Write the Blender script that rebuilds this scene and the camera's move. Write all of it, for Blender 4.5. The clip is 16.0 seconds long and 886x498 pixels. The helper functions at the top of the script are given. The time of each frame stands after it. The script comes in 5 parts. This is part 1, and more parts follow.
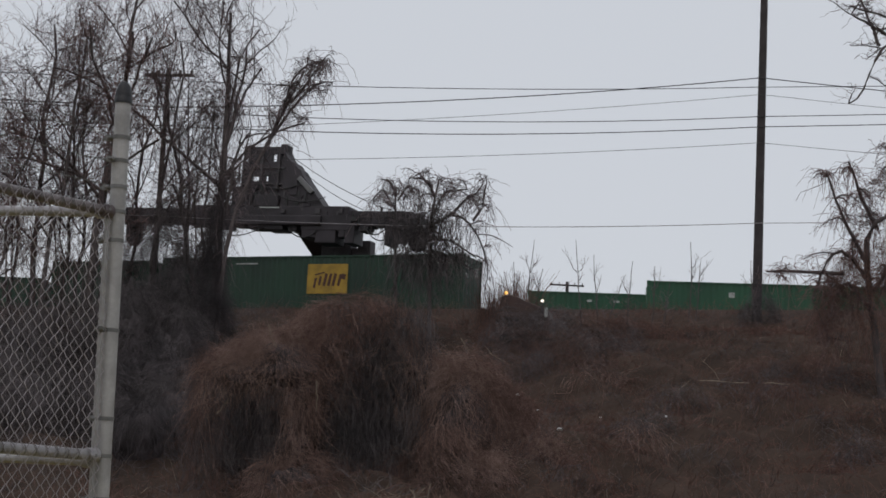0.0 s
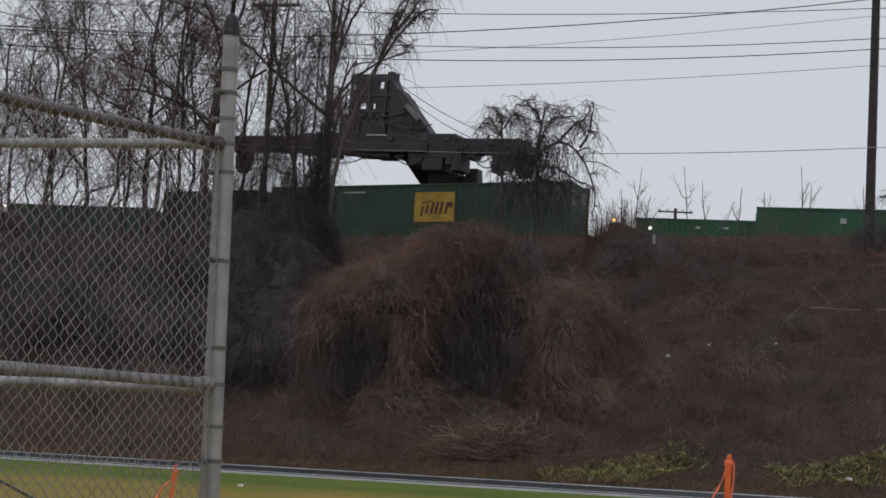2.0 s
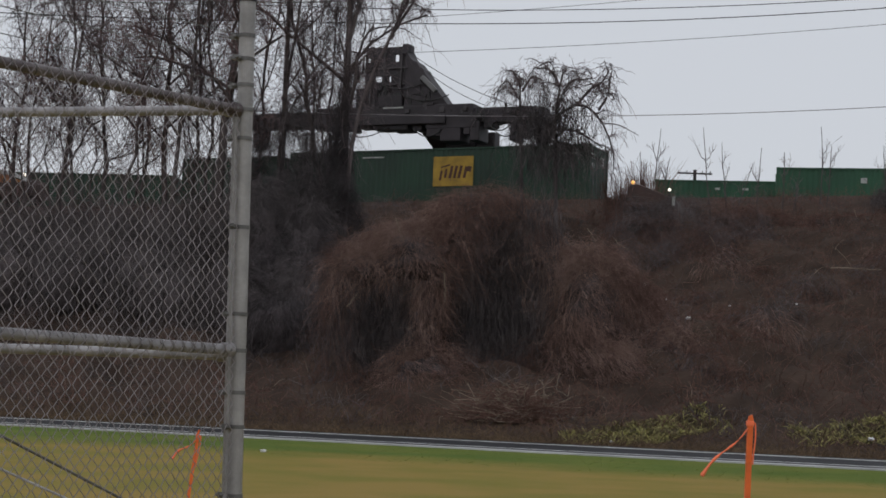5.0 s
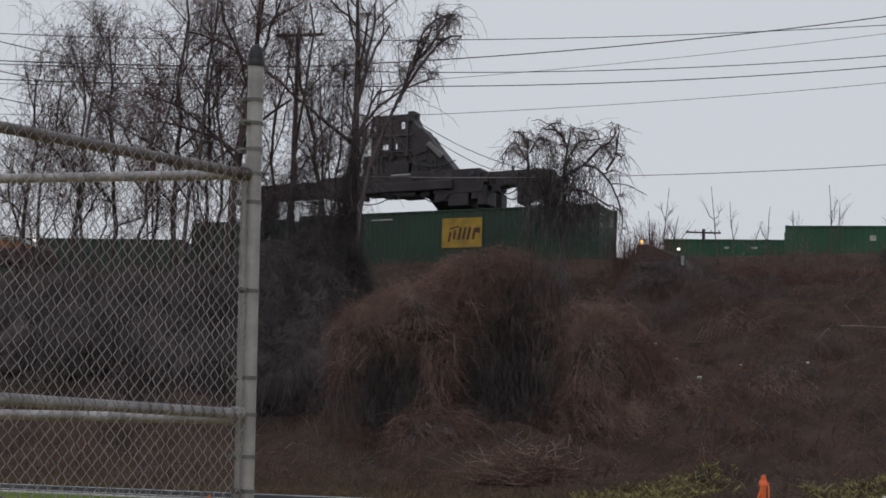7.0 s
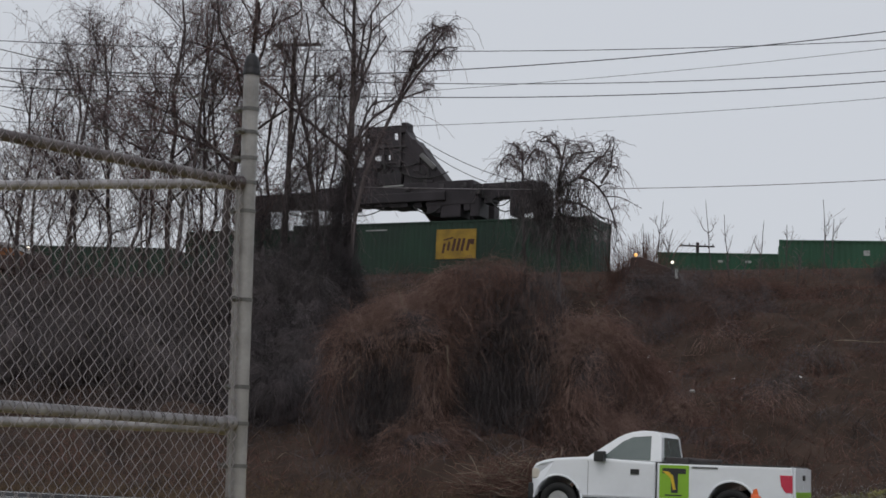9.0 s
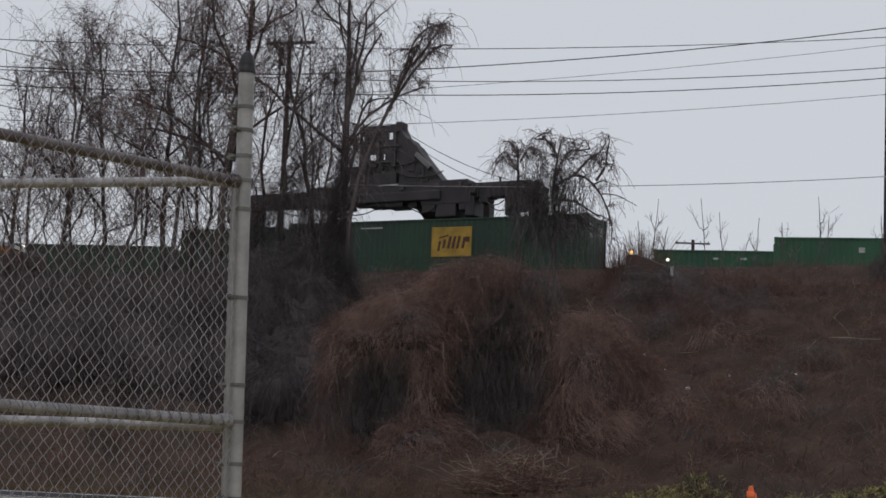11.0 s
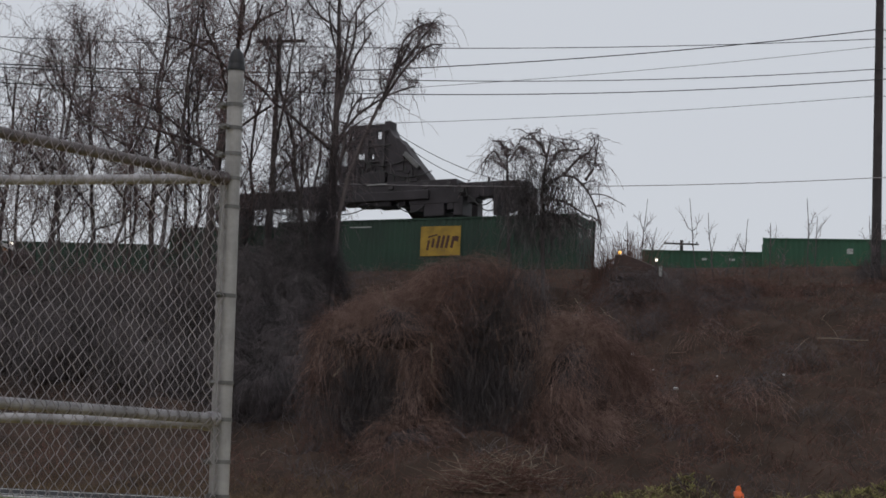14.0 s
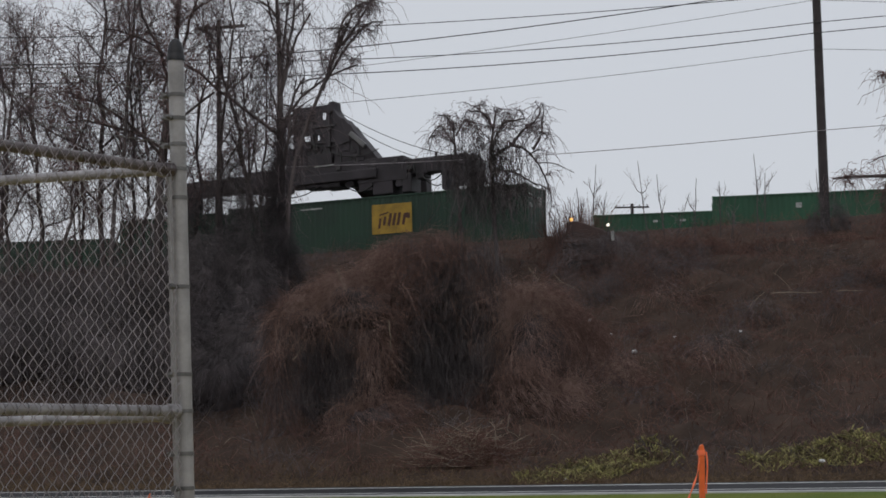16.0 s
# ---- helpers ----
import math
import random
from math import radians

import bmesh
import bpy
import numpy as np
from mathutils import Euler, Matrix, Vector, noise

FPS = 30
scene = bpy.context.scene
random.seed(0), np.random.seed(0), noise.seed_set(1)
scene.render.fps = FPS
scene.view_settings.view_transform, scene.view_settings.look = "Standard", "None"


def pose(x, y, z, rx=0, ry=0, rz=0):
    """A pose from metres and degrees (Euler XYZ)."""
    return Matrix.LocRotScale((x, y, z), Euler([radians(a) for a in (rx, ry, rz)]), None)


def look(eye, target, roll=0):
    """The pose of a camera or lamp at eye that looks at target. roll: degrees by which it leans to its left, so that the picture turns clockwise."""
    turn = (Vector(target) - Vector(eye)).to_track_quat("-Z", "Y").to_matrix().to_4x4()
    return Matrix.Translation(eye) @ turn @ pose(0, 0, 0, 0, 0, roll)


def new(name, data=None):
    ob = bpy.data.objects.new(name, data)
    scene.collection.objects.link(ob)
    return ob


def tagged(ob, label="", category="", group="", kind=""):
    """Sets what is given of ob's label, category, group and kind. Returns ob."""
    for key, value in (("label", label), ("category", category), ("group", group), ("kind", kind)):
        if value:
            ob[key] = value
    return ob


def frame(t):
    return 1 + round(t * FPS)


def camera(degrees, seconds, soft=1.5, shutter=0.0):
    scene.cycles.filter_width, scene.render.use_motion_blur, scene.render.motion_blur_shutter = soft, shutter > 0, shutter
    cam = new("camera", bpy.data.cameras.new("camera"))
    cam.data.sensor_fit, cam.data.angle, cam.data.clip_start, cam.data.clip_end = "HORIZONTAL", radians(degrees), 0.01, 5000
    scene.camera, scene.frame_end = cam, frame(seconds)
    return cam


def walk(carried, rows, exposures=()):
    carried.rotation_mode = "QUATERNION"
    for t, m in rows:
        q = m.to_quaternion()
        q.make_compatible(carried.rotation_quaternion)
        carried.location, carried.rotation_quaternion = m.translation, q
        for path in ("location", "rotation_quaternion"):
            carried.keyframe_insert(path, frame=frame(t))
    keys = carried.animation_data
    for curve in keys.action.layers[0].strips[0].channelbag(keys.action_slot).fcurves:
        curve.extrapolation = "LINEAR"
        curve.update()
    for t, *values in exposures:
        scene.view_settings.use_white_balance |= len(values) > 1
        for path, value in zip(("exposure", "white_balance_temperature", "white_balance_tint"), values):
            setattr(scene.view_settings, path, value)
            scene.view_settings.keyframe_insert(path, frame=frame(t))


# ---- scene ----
cam = camera(31.0, 16.0, soft=1.7)
PATH = [
    (0, (0.009, 0.009, 1.051), (0.1341, 1.9786, 1.3753), 2.56),
    (0.1, (0.008, 0.009, 1.051), (0.0869, 1.9891, 1.3242), 2.44),
    (0.2, (0.008, 0.009, 1.052), (0.0709, 1.9935, 1.2966), 2.31),
    (0.3, (0.008, 0.010, 1.053), (0.1077, 1.9980, 1.2446), 2.19),
    (0.4, (0.008, 0.010, 1.054), (0.1150, 1.9960, 1.2625), 2.07),
    (0.5, (0.008, 0.010, 1.054), (0.0673, 1.9902, 1.3285), 1.94),
    (0.6, (0.008, 0.010, 1.055), (0.0765, 1.9826, 1.3783), 2.12),
    (0.7, (0.008, 0.010, 1.056), (0.1013, 1.9889, 1.3311), 2.29),
    (0.8, (0.008, 0.010, 1.056), (0.0426, 1.9978, 1.2762), 2.46),
    (0.9, (0.008, 0.010, 1.057), (0.0537, 1.9995, 1.2592), 2.64),
    (1, (0.008, 0.010, 1.058), (0.0575, 2.0005, 1.2497), 2.81),
    (1.1, (0.007, 0.010, 1.057), (0.0420, 2.0036, 1.2188), 2.86),
    (1.2, (0.007, 0.010, 1.057), (0.0435, 2.0018, 1.2391), 2.91),
    (1.3, (0.007, 0.010, 1.057), (0.0314, 2.0010, 1.2497), 2.97),
    (1.4, (0.006, 0.010, 1.057), (0.0004, 1.9963, 1.2940), 3.02),
    (1.5, (0.006, 0.010, 1.057), (-0.0006, 1.9961, 1.2961), 3.07),
    (2, (0.006, 0.010, 1.059), (0.0023, 1.9971, 1.2876), 2.74),
    (2.5, (0.006, 0.010, 1.061), (0.0070, 1.9972, 1.2877), 2.68),
    (3, (0.005, 0.010, 1.060), (0.0039, 1.9992, 1.2677), 2.57),
    (3.5, (0.005, 0.010, 1.058), (-0.0002, 2.0000, 1.2573), 2.36),
    (4, (0.005, 0.010, 1.058), (-0.0055, 2.0018, 1.2395), 2.11),
    (6.3, (0.005, 0.010, 1.059), (-0.0498, 1.9991, 1.2628), 2.14),
    (6.5, (0.006, 0.010, 1.060), (-0.0442, 1.9956, 1.2955), 1.81),
    (7, (0.006, 0.010, 1.059), (-0.0341, 1.9929, 1.3183), 1.67),
    (7.5, (0.005, 0.010, 1.059), (-0.0377, 1.9920, 1.3234), 1.96),
    (8, (0.005, 0.010, 1.058), (-0.0414, 1.9902, 1.3344), 2.02),
    (8.5, (0.006, 0.010, 1.057), (-0.0315, 1.9904, 1.3328), 2.10),
    (9, (0.007, 0.010, 1.057), (-0.0261, 1.9908, 1.3303), 2.17),
    (9.5, (0.007, 0.010, 1.057), (-0.0263, 1.9913, 1.3267), 2.34),
    (9.7, (0.007, 0.010, 1.057), (-0.0227, 1.9910, 1.3294), 2.31),
    (12, (0.007, 0.010, 1.056), (-0.0220, 1.9914, 1.3255), 1.98),
    (12.5, (0.007, 0.010, 1.054), (-0.0171, 1.9913, 1.3261), 2.10),
    (13, (0.006, 0.010, 1.054), (-0.0090, 1.9911, 1.3276), 2.16),
    (13.5, (0.006, 0.010, 1.054), (-0.0147, 1.9913, 1.3260), 2.25),
    (14, (0.007, 0.010, 1.054), (-0.0064, 1.9917, 1.3245), 2.26),
    (14.5, (0.008, 0.010, 1.055), (-0.0044, 1.9913, 1.3279), 2.08),
    (14.6, (0.008, 0.010, 1.055), (-0.0009, 1.9917, 1.3251), 2.15),
    (14.7, (0.008, 0.010, 1.055), (-0.0007, 1.9917, 1.3249), 2.22),
    (14.8, (0.009, 0.010, 1.055), (-0.0035, 1.9909, 1.3309), 2.28),
    (14.9, (0.009, 0.010, 1.055), (0.0084, 1.9902, 1.3359), 2.35),
    (15, (0.009, 0.010, 1.055), (0.0209, 1.9878, 1.3517), 2.41),
    (15.1, (0.009, 0.010, 1.055), (0.0502, 1.9872, 1.3525), 2.05),
    (15.2, (0.009, 0.010, 1.055), (0.0839, 1.9852, 1.3588), 1.68),
    (15.3, (0.009, 0.010, 1.055), (0.0615, 1.9862, 1.3569), 1.32),
    (15.4, (0.010, 0.010, 1.054), (0.0467, 1.9911, 1.3246), 0.95),
    (15.5, (0.010, 0.010, 1.054), (0.0290, 1.9922, 1.3179), 0.58),
    (15.6, (0.010, 0.010, 1.055), (0.0021, 1.9938, 1.3067), 0.20),
    (15.7, (0.010, 0.010, 1.056), (-0.0094, 1.9935, 1.3091), -0.18),
    (15.8, (0.010, 0.010, 1.057), (0.0163, 1.9941, 1.3051), -0.56),
    (15.9, (0.010, 0.010, 1.058), (0.0329, 1.9946, 1.3011), -0.94),
    (16, (0.011, 0.009, 1.059), (0.0570, 1.9944, 1.3000), -1.33),
]
walk(cam, [(t, look(e, g, r)) for t, e, g, r in PATH])

# ---------- world and light: overcast, rainy daylight ----------
world = bpy.data.worlds.new("sky")
scene.world = world
world.use_nodes = True
wn, wl = world.node_tree.nodes, world.node_tree.links
sky = wn.new("ShaderNodeTexSky")
sky.sky_type = "NISHITA"
sky.sun_disc = False
sky.sun_elevation, sky.sun_rotation = radians(48), radians(200)
sky.air_density, sky.dust_density = 1.0, 4.0
overcast = wn.new("ShaderNodeMixRGB")
overcast.inputs[0].default_value = 0.93
overcast.inputs[2].default_value = (6.2, 6.46, 6.95, 1)
wl.new(sky.outputs[0], overcast.inputs[1])
wl.new(overcast.outputs[0], wn["Background"].inputs[0])
wn["Background"].inputs[1].default_value = 0.1
sun = new("sun", bpy.data.lights.new("sun", "SUN"))
sun.data.energy, sun.data.angle, sun.data.color = 0.5, radians(40), (1, 0.97, 0.93)
sun.matrix_basis = look((0, 0, 40), (8, 25, 0))
scene.view_settings.exposure = 0.0


# ---------- materials ----------
def mat(name, color, rough=0.7, metal=0.0, vary=0.25, scale=3.0, fine=40.0, bump=0.2, tint=None, island=0.0, rand=0.0, spec=0.5):
    """Noise at two scales mixes color with a darker or tinted tone; island and rand vary whole pieces."""
    m = bpy.data.materials.new(name)
    m.use_nodes = True
    n, l = m.node_tree.nodes, m.node_tree.links
    b = n["Principled BSDF"]
    b.inputs["Metallic"].default_value = metal
    b.inputs["Specular IOR Level"].default_value = spec
    co = n.new("ShaderNodeTexCoord")
    a, f = n.new("ShaderNodeTexNoise"), n.new("ShaderNodeTexNoise")
    a.inputs["Scale"].default_value, a.inputs["Detail"].default_value = scale, 6
    f.inputs["Scale"].default_value, f.inputs["Detail"].default_value = fine, 4
    l.new(co.outputs["Object"], a.inputs["Vector"])
    l.new(co.outputs["Object"], f.inputs["Vector"])
    ramp = n.new("ShaderNodeMapRange")
    ramp.inputs[1].default_value, ramp.inputs[2].default_value = 0.35, 0.65
    l.new(a.outputs["Fac"], ramp.inputs[0])
    mix = n.new("ShaderNodeMixRGB")
    t = tint or tuple(c * (1 - vary) for c in color)
    mix.inputs[1].default_value, mix.inputs[2].default_value = (*color, 1), (*t, 1)
    l.new(ramp.outputs[0], mix.inputs[0])
    hsv = n.new("ShaderNodeHueSaturation")
    l.new(mix.outputs[0], hsv.inputs["Color"])
    add = n.new("ShaderNodeMath")
    add.operation = "MULTIPLY_ADD"
    add.inputs[1].default_value, add.inputs[2].default_value = vary, 1 - vary / 2
    l.new(f.outputs["Fac"], add.inputs[0])
    last = add
    if island or rand:
        src = n.new("ShaderNodeNewGeometry").outputs["Random Per Island"] if island else n.new("ShaderNodeObjectInfo").outputs["Random"]
        k = island or rand
        r = n.new("ShaderNodeMath")
        r.operation = "MULTIPLY_ADD"
        r.inputs[1].default_value, r.inputs[2].default_value = 2 * k, 1 - k
        l.new(src, r.inputs[0])
        p = n.new("ShaderNodeMath")
        p.operation = "MULTIPLY"
        l.new(add.outputs[0], p.inputs[0])
        l.new(r.outputs[0], p.inputs[1])
        last = p
    l.new(last.outputs[0], hsv.inputs["Value"])
    l.new(hsv.outputs[0], b.inputs["Base Color"])
    rr = n.new("ShaderNodeMapRange")
    rr.inputs[3].default_value, rr.inputs[4].default_value = max(0.03, rough - 0.12), min(1, rough + 0.12)
    l.new(f.outputs["Fac"], rr.inputs[0])
    l.new(rr.outputs[0], b.inputs["Roughness"])
    if bump:
        bp = n.new("ShaderNodeBump")
        bp.inputs["Strength"].default_value, bp.inputs["Distance"].default_value = bump, 0.02
        l.new(f.outputs["Fac"], bp.inputs["Height"])
        l.new(bp.outputs[0], b.inputs["Normal"])
    return m


def glow(name, color, strength):
    m = mat(name, color, 0.3, bump=0)
    b = m.node_tree.nodes["Principled BSDF"]
    b.inputs["Emission Color"].default_value, b.inputs["Emission Strength"].default_value = (*color, 1), strength
    return m


M_EARTH = mat("damp earth and leaf litter", (0.066, 0.045, 0.036), 0.95, vary=0.6, scale=0.9, fine=9, bump=1.0, tint=(0.038, 0.027, 0.022), spec=0.08)
M_LAWN = mat("lawn", (0.135, 0.155, 0.032), 0.9, vary=0.3, scale=0.35, fine=30, bump=0.5, tint=(0.08, 0.125, 0.022), spec=0.1)


def dry_out(m, dry, dry2, n0, n1, yaw):
    """Blend a lawn into dry grass across the distance n from n1 down to n0, with a ragged edge."""
    n, l = m.node_tree.nodes, m.node_tree.links
    hsv = next(k for k in n if k.bl_idname == "ShaderNodeHueSaturation")
    green = hsv.inputs["Color"].links[0].from_socket
    co = n.new("ShaderNodeTexCoord")
    dot = n.new("ShaderNodeVectorMath")
    dot.operation = "DOT_PRODUCT"
    dot.inputs[1].default_value = (math.sin(yaw), math.cos(yaw), 0)
    l.new(co.outputs["Object"], dot.inputs[0])
    rag, patch = n.new("ShaderNodeTexNoise"), n.new("ShaderNodeTexNoise")
    rag.inputs["Scale"].default_value, rag.inputs["Detail"].default_value = 0.22, 7
    patch.inputs["Scale"].default_value, patch.inputs["Detail"].default_value = 0.5, 6
    for k in (rag, patch):
        l.new(co.outputs["Object"], k.inputs["Vector"])
    add = n.new("ShaderNodeMath")
    add.operation = "MULTIPLY_ADD"
    add.inputs[1].default_value = 4.5
    l.new(rag.outputs["Fac"], add.inputs[0])
    l.new(dot.outputs["Value"], add.inputs[2])
    fac = n.new("ShaderNodeMapRange")
    fac.interpolation_type = "SMOOTHSTEP"
    fac.inputs[1].default_value, fac.inputs[2].default_value = n0 + 2.25, n1 + 2.25
    l.new(add.outputs[0], fac.inputs[0])
    straw = n.new("ShaderNodeMixRGB")
    straw.inputs[1].default_value, straw.inputs[2].default_value = (*dry, 1), (*dry2, 1)
    pr = n.new("ShaderNodeMapRange")
    pr.inputs[1].default_value, pr.inputs[2].default_value = 0.38, 0.62
    l.new(patch.outputs["Fac"], pr.inputs[0])
    l.new(pr.outputs[0], straw.inputs[0])
    mix = n.new("ShaderNodeMixRGB")
    l.new(fac.outputs[0], mix.inputs[0])
    l.new(straw.outputs[0], mix.inputs[1])
    l.new(green, mix.inputs[2])
    l.new(mix.outputs[0], hsv.inputs["Color"])


dry_out(M_LAWN, (0.26, 0.185, 0.052), (0.19, 0.165, 0.036), 20.6, 24.2, radians(22))
M_BLADE = mat("grass blade", (0.16, 0.17, 0.037), 0.75, vary=0.3, scale=0.4, tint=(0.10, 0.145, 0.026), island=0.12, bump=0, spec=0.15)
M_ASPHALT = mat("wet asphalt", (0.032, 0.033, 0.037), 0.6, vary=0.4, scale=0.8, fine=60, bump=0.25, spec=0.08)
M_LINE = mat("road line paint", (0.78, 0.79, 0.78), 0.5, vary=0.35, scale=2.0, fine=25)
M_TWIG = mat("dry vine", (0.18, 0.111, 0.094), 0.85, vary=0.4, scale=1.1, tint=(0.124, 0.072, 0.06), island=0.3, bump=0, spec=0.15)
M_VINE = mat("grey brown vine", (0.305, 0.213, 0.188), 0.85, vary=0.35, scale=1.3, tint=(0.20, 0.13, 0.108), island=0.28, bump=0, spec=0.15)
M_CORE = mat("brush litter", (0.06, 0.047, 0.044), 0.95, vary=0.6, scale=2.5, fine=14, bump=1.0, spec=0.1)
M_RUST = mat("rusty dry vine", (0.165, 0.098, 0.081), 0.85, vary=0.4, scale=1.1, tint=(0.124, 0.066, 0.052), island=0.3, bump=0, spec=0.15)
# dark vine tone; in the mound's hollows it stands in for shade
M_DARKT = mat("dark vine and hollow shade", (0.136, 0.117, 0.121), 0.8, vary=0.4, scale=1.0, tint=(0.07, 0.062, 0.064), island=0.5, bump=0, spec=0.3)
M_BLACKV = mat("near-black vine", (0.082, 0.070, 0.075), 0.8, vary=0.4, scale=1.0, tint=(0.045, 0.04, 0.043), island=0.4, bump=0, spec=0.2)
M_TAN = mat("tan dead grass", (0.165, 0.116, 0.072), 0.85, vary=0.4, scale=1.2, tint=(0.10, 0.07, 0.046), island=0.5, bump=0, spec=0.1)
# core colour carries the bluish shade seen between the vines
M_DEEP = mat("shade-toned undergrowth core", (0.098, 0.082, 0.085), 0.9, vary=0.6, scale=2.5, fine=14, bump=1.0, spec=0.25)
M_STRAW = mat("pale dead stalk", (0.30, 0.245, 0.19), 0.8, vary=0.4, scale=2, island=0.45, bump=0)
M_BARK = mat("wet bark", (0.115, 0.096, 0.097), 0.8, vary=0.45, scale=1.5, fine=20, bump=0.6, spec=0.25)
M_FINE = mat("bare twigs", (0.192, 0.15, 0.157), 0.8, vary=0.35, scale=0.6, island=0.35, bump=0, spec=0.2)
M_RED = mat("reddish bare twigs", (0.20, 0.13, 0.127), 0.8, vary=0.35, scale=0.6, island=0.35, bump=0, spec=0.2)
M_WEED = mat("yellow green weed", (0.33, 0.31, 0.12), 0.7, vary=0.5, scale=2.6, tint=(0.12, 0.10, 0.06), island=0.55, bump=0, spec=0.15)
M_GALV = mat("galvanized steel", (0.36, 0.352, 0.355), 0.5, 0.3, vary=0.35, scale=7, fine=60, bump=0.12)
M_OLDPIPE = mat("weathered dull pipe", (0.345, 0.335, 0.35), 0.4, 0.15, vary=0.45, scale=9, fine=50, bump=0.15)
M_OLDRUST = mat("rust-stained dull pipe", (0.20, 0.178, 0.182), 0.4, 0.15, vary=0.5, scale=7, fine=45, bump=0.2, tint=(0.066, 0.050, 0.054))
M_GALVD = mat("weathered galvanized wire", (0.37, 0.34, 0.36), 0.5, 0.3, vary=0.3, scale=8, bump=0)
M_BAND = mat("dull dark steel fitting", (0.17, 0.168, 0.17), 0.55, 0.4, vary=0.35, scale=9, bump=0)
M_CAP = mat("dark cast cap", (0.02, 0.02, 0.024), 0.5, 0.3, vary=0.3, scale=10)
M_GREEN = mat("green container paint", (0.0115, 0.044, 0.0245), 0.6, vary=0.4, scale=0.5, fine=6, bump=0.1, tint=(0.010, 0.030, 0.019))
M_GREEN2 = mat("brighter green container paint", (0.015, 0.082, 0.04), 0.55, vary=0.25, scale=0.4, fine=5, bump=0.1)
M_YELLOW = mat("yellow decal", (0.40, 0.25, 0.03), 0.6, vary=0.4, scale=1.5, fine=10, bump=0)
M_MAROON = mat("dark red decal", (0.075, 0.028, 0.015), 0.6, vary=0.3, bump=0)
M_WHITE = mat("white marking", (0.42, 0.43, 0.42), 0.6, vary=0.3, bump=0)
M_STEEL = mat("dark grimy steel", (0.037, 0.030, 0.036), 0.6, 0.1, vary=0.5, scale=1.2, fine=10, bump=0.3)
M_STEELD = mat("scuffed dark steel", (0.07, 0.062, 0.066), 0.5, 0.2, vary=0.4, scale=1.5, fine=10, bump=0.2)
M_STEELG = mat("grey worn steel", (0.17, 0.17, 0.17), 0.5, 0.3, vary=0.4, scale=1.5, fine=10, bump=0.2)
M_POLE = mat("tarred wooden pole", (0.05, 0.041, 0.043), 0.85, vary=0.4, scale=2, fine=25, bump=0.5)
M_POLE2 = mat("weathered brown pole", (0.15, 0.128, 0.12), 0.85, vary=0.4, scale=2, fine=25, bump=0.5)
M_WIRE = mat("black cable", (0.035, 0.035, 0.038), 0.6, vary=0.2, bump=0)
M_ORANGE = mat("orange painted stake", (0.85, 0.16, 0.03), 0.6, vary=0.25, scale=6, fine=50, bump=0.2)
M_RIBBON = mat("orange flagging tape", (0.95, 0.20, 0.08), 0.4, vary=0.2, scale=8, bump=0)
M_PAINT = mat("white car paint", (0.83, 0.85, 0.88), 0.22, vary=0.06, scale=1.5, fine=8, bump=0)
# base colour is lifted to grey-green in place of reflected sky
M_GLASS = mat("window glass with reflection tone", (0.12, 0.15, 0.145), 0.06, vary=0.1, bump=0, spec=0.8)
M_BLACK = mat("black plastic trim", (0.02, 0.02, 0.02), 0.5, vary=0.2, bump=0.05)
M_RUBBER = mat("black tyre rubber", (0.018, 0.018, 0.018), 0.8, vary=0.3, fine=30)
M_RIM = mat("silver wheel", (0.5, 0.5, 0.5), 0.35, 0.6, vary=0.15, bump=0)
M_LAMPR = mat("red tail lamp lens", (0.6, 0.035, 0.075), 0.2, vary=0.1, bump=0)
M_LAMPW = mat("clear headlamp lens", (0.6, 0.55, 0.48), 0.15, vary=0.1, bump=0)
M_DECAL = mat("lime green decal", (0.26, 0.50, 0.03), 0.45, vary=0.1, bump=0)
M_DECALD = mat("black decal", (0.03, 0.03, 0.03), 0.5, vary=0.1, bump=0)
M_DECALY = mat("yellow stripe decal", (0.75, 0.50, 0.03), 0.45, vary=0.1, bump=0)
M_MIST = mat("water spray", (0.75, 0.77, 0.8), 0.3, vary=0.05, bump=0)
M_MACH = mat("rusty machine paint", (0.045, 0.02, 0.016), 0.6, vary=0.4, scale=2, bump=0.1)
M_MACHO = mat("faded orange machine paint", (0.34, 0.13, 0.035), 0.55, vary=0.4, scale=2, bump=0.1)
M_CONC = mat("pale wet concrete", (0.46, 0.46, 0.47), 0.6, vary=0.3, scale=1.2, fine=20, bump=0.2)
M_LITTER = mat("white litter", (0.7, 0.7, 0.7), 0.6, vary=0.2, bump=0)
M_BEACON = glow("amber beacon", (1.0, 0.5, 0.12), 1.0)
M_LAMPON = glow("white work lamp", (1.0, 0.9, 0.8), 1.4)

# ---------- building helpers ----------
GZ = 0.07                  # level of the verge and road
YAW = radians(22)          # road, bank and rail yard all run along this line
CA, SA = math.cos(YAW), math.sin(YAW)


def L(s, n, z=0.0):
    """World point from the distance s along the road and n across it."""
    return (s * CA + n * SA, -s * SA + n * CA, z)


def to_sn(x, y):
    return x * CA - y * SA, x * SA + y * CA


def thing(name, m, label, category, group="", kind=""):
    ob = new(name)
    ob.matrix_basis = m
    ob.empty_display_size = 0.2
    return tagged(ob, label, category, group, kind)


def finish(me, material, smooth=False):
    me.materials.append(material)
    if smooth:
        me.polygons.foreach_set("use_smooth", [True] * len(me.polygons))
    me.update()


def part(name, bm, material, parent=None, label="", smooth=False):
    me = bpy.data.meshes.new(name)
    bm.to_mesh(me)
    bm.free()
    finish(me, material, smooth)
    ob = new(name, me)
    ob.parent = parent
    if label:
        tagged(ob, label)
    return ob


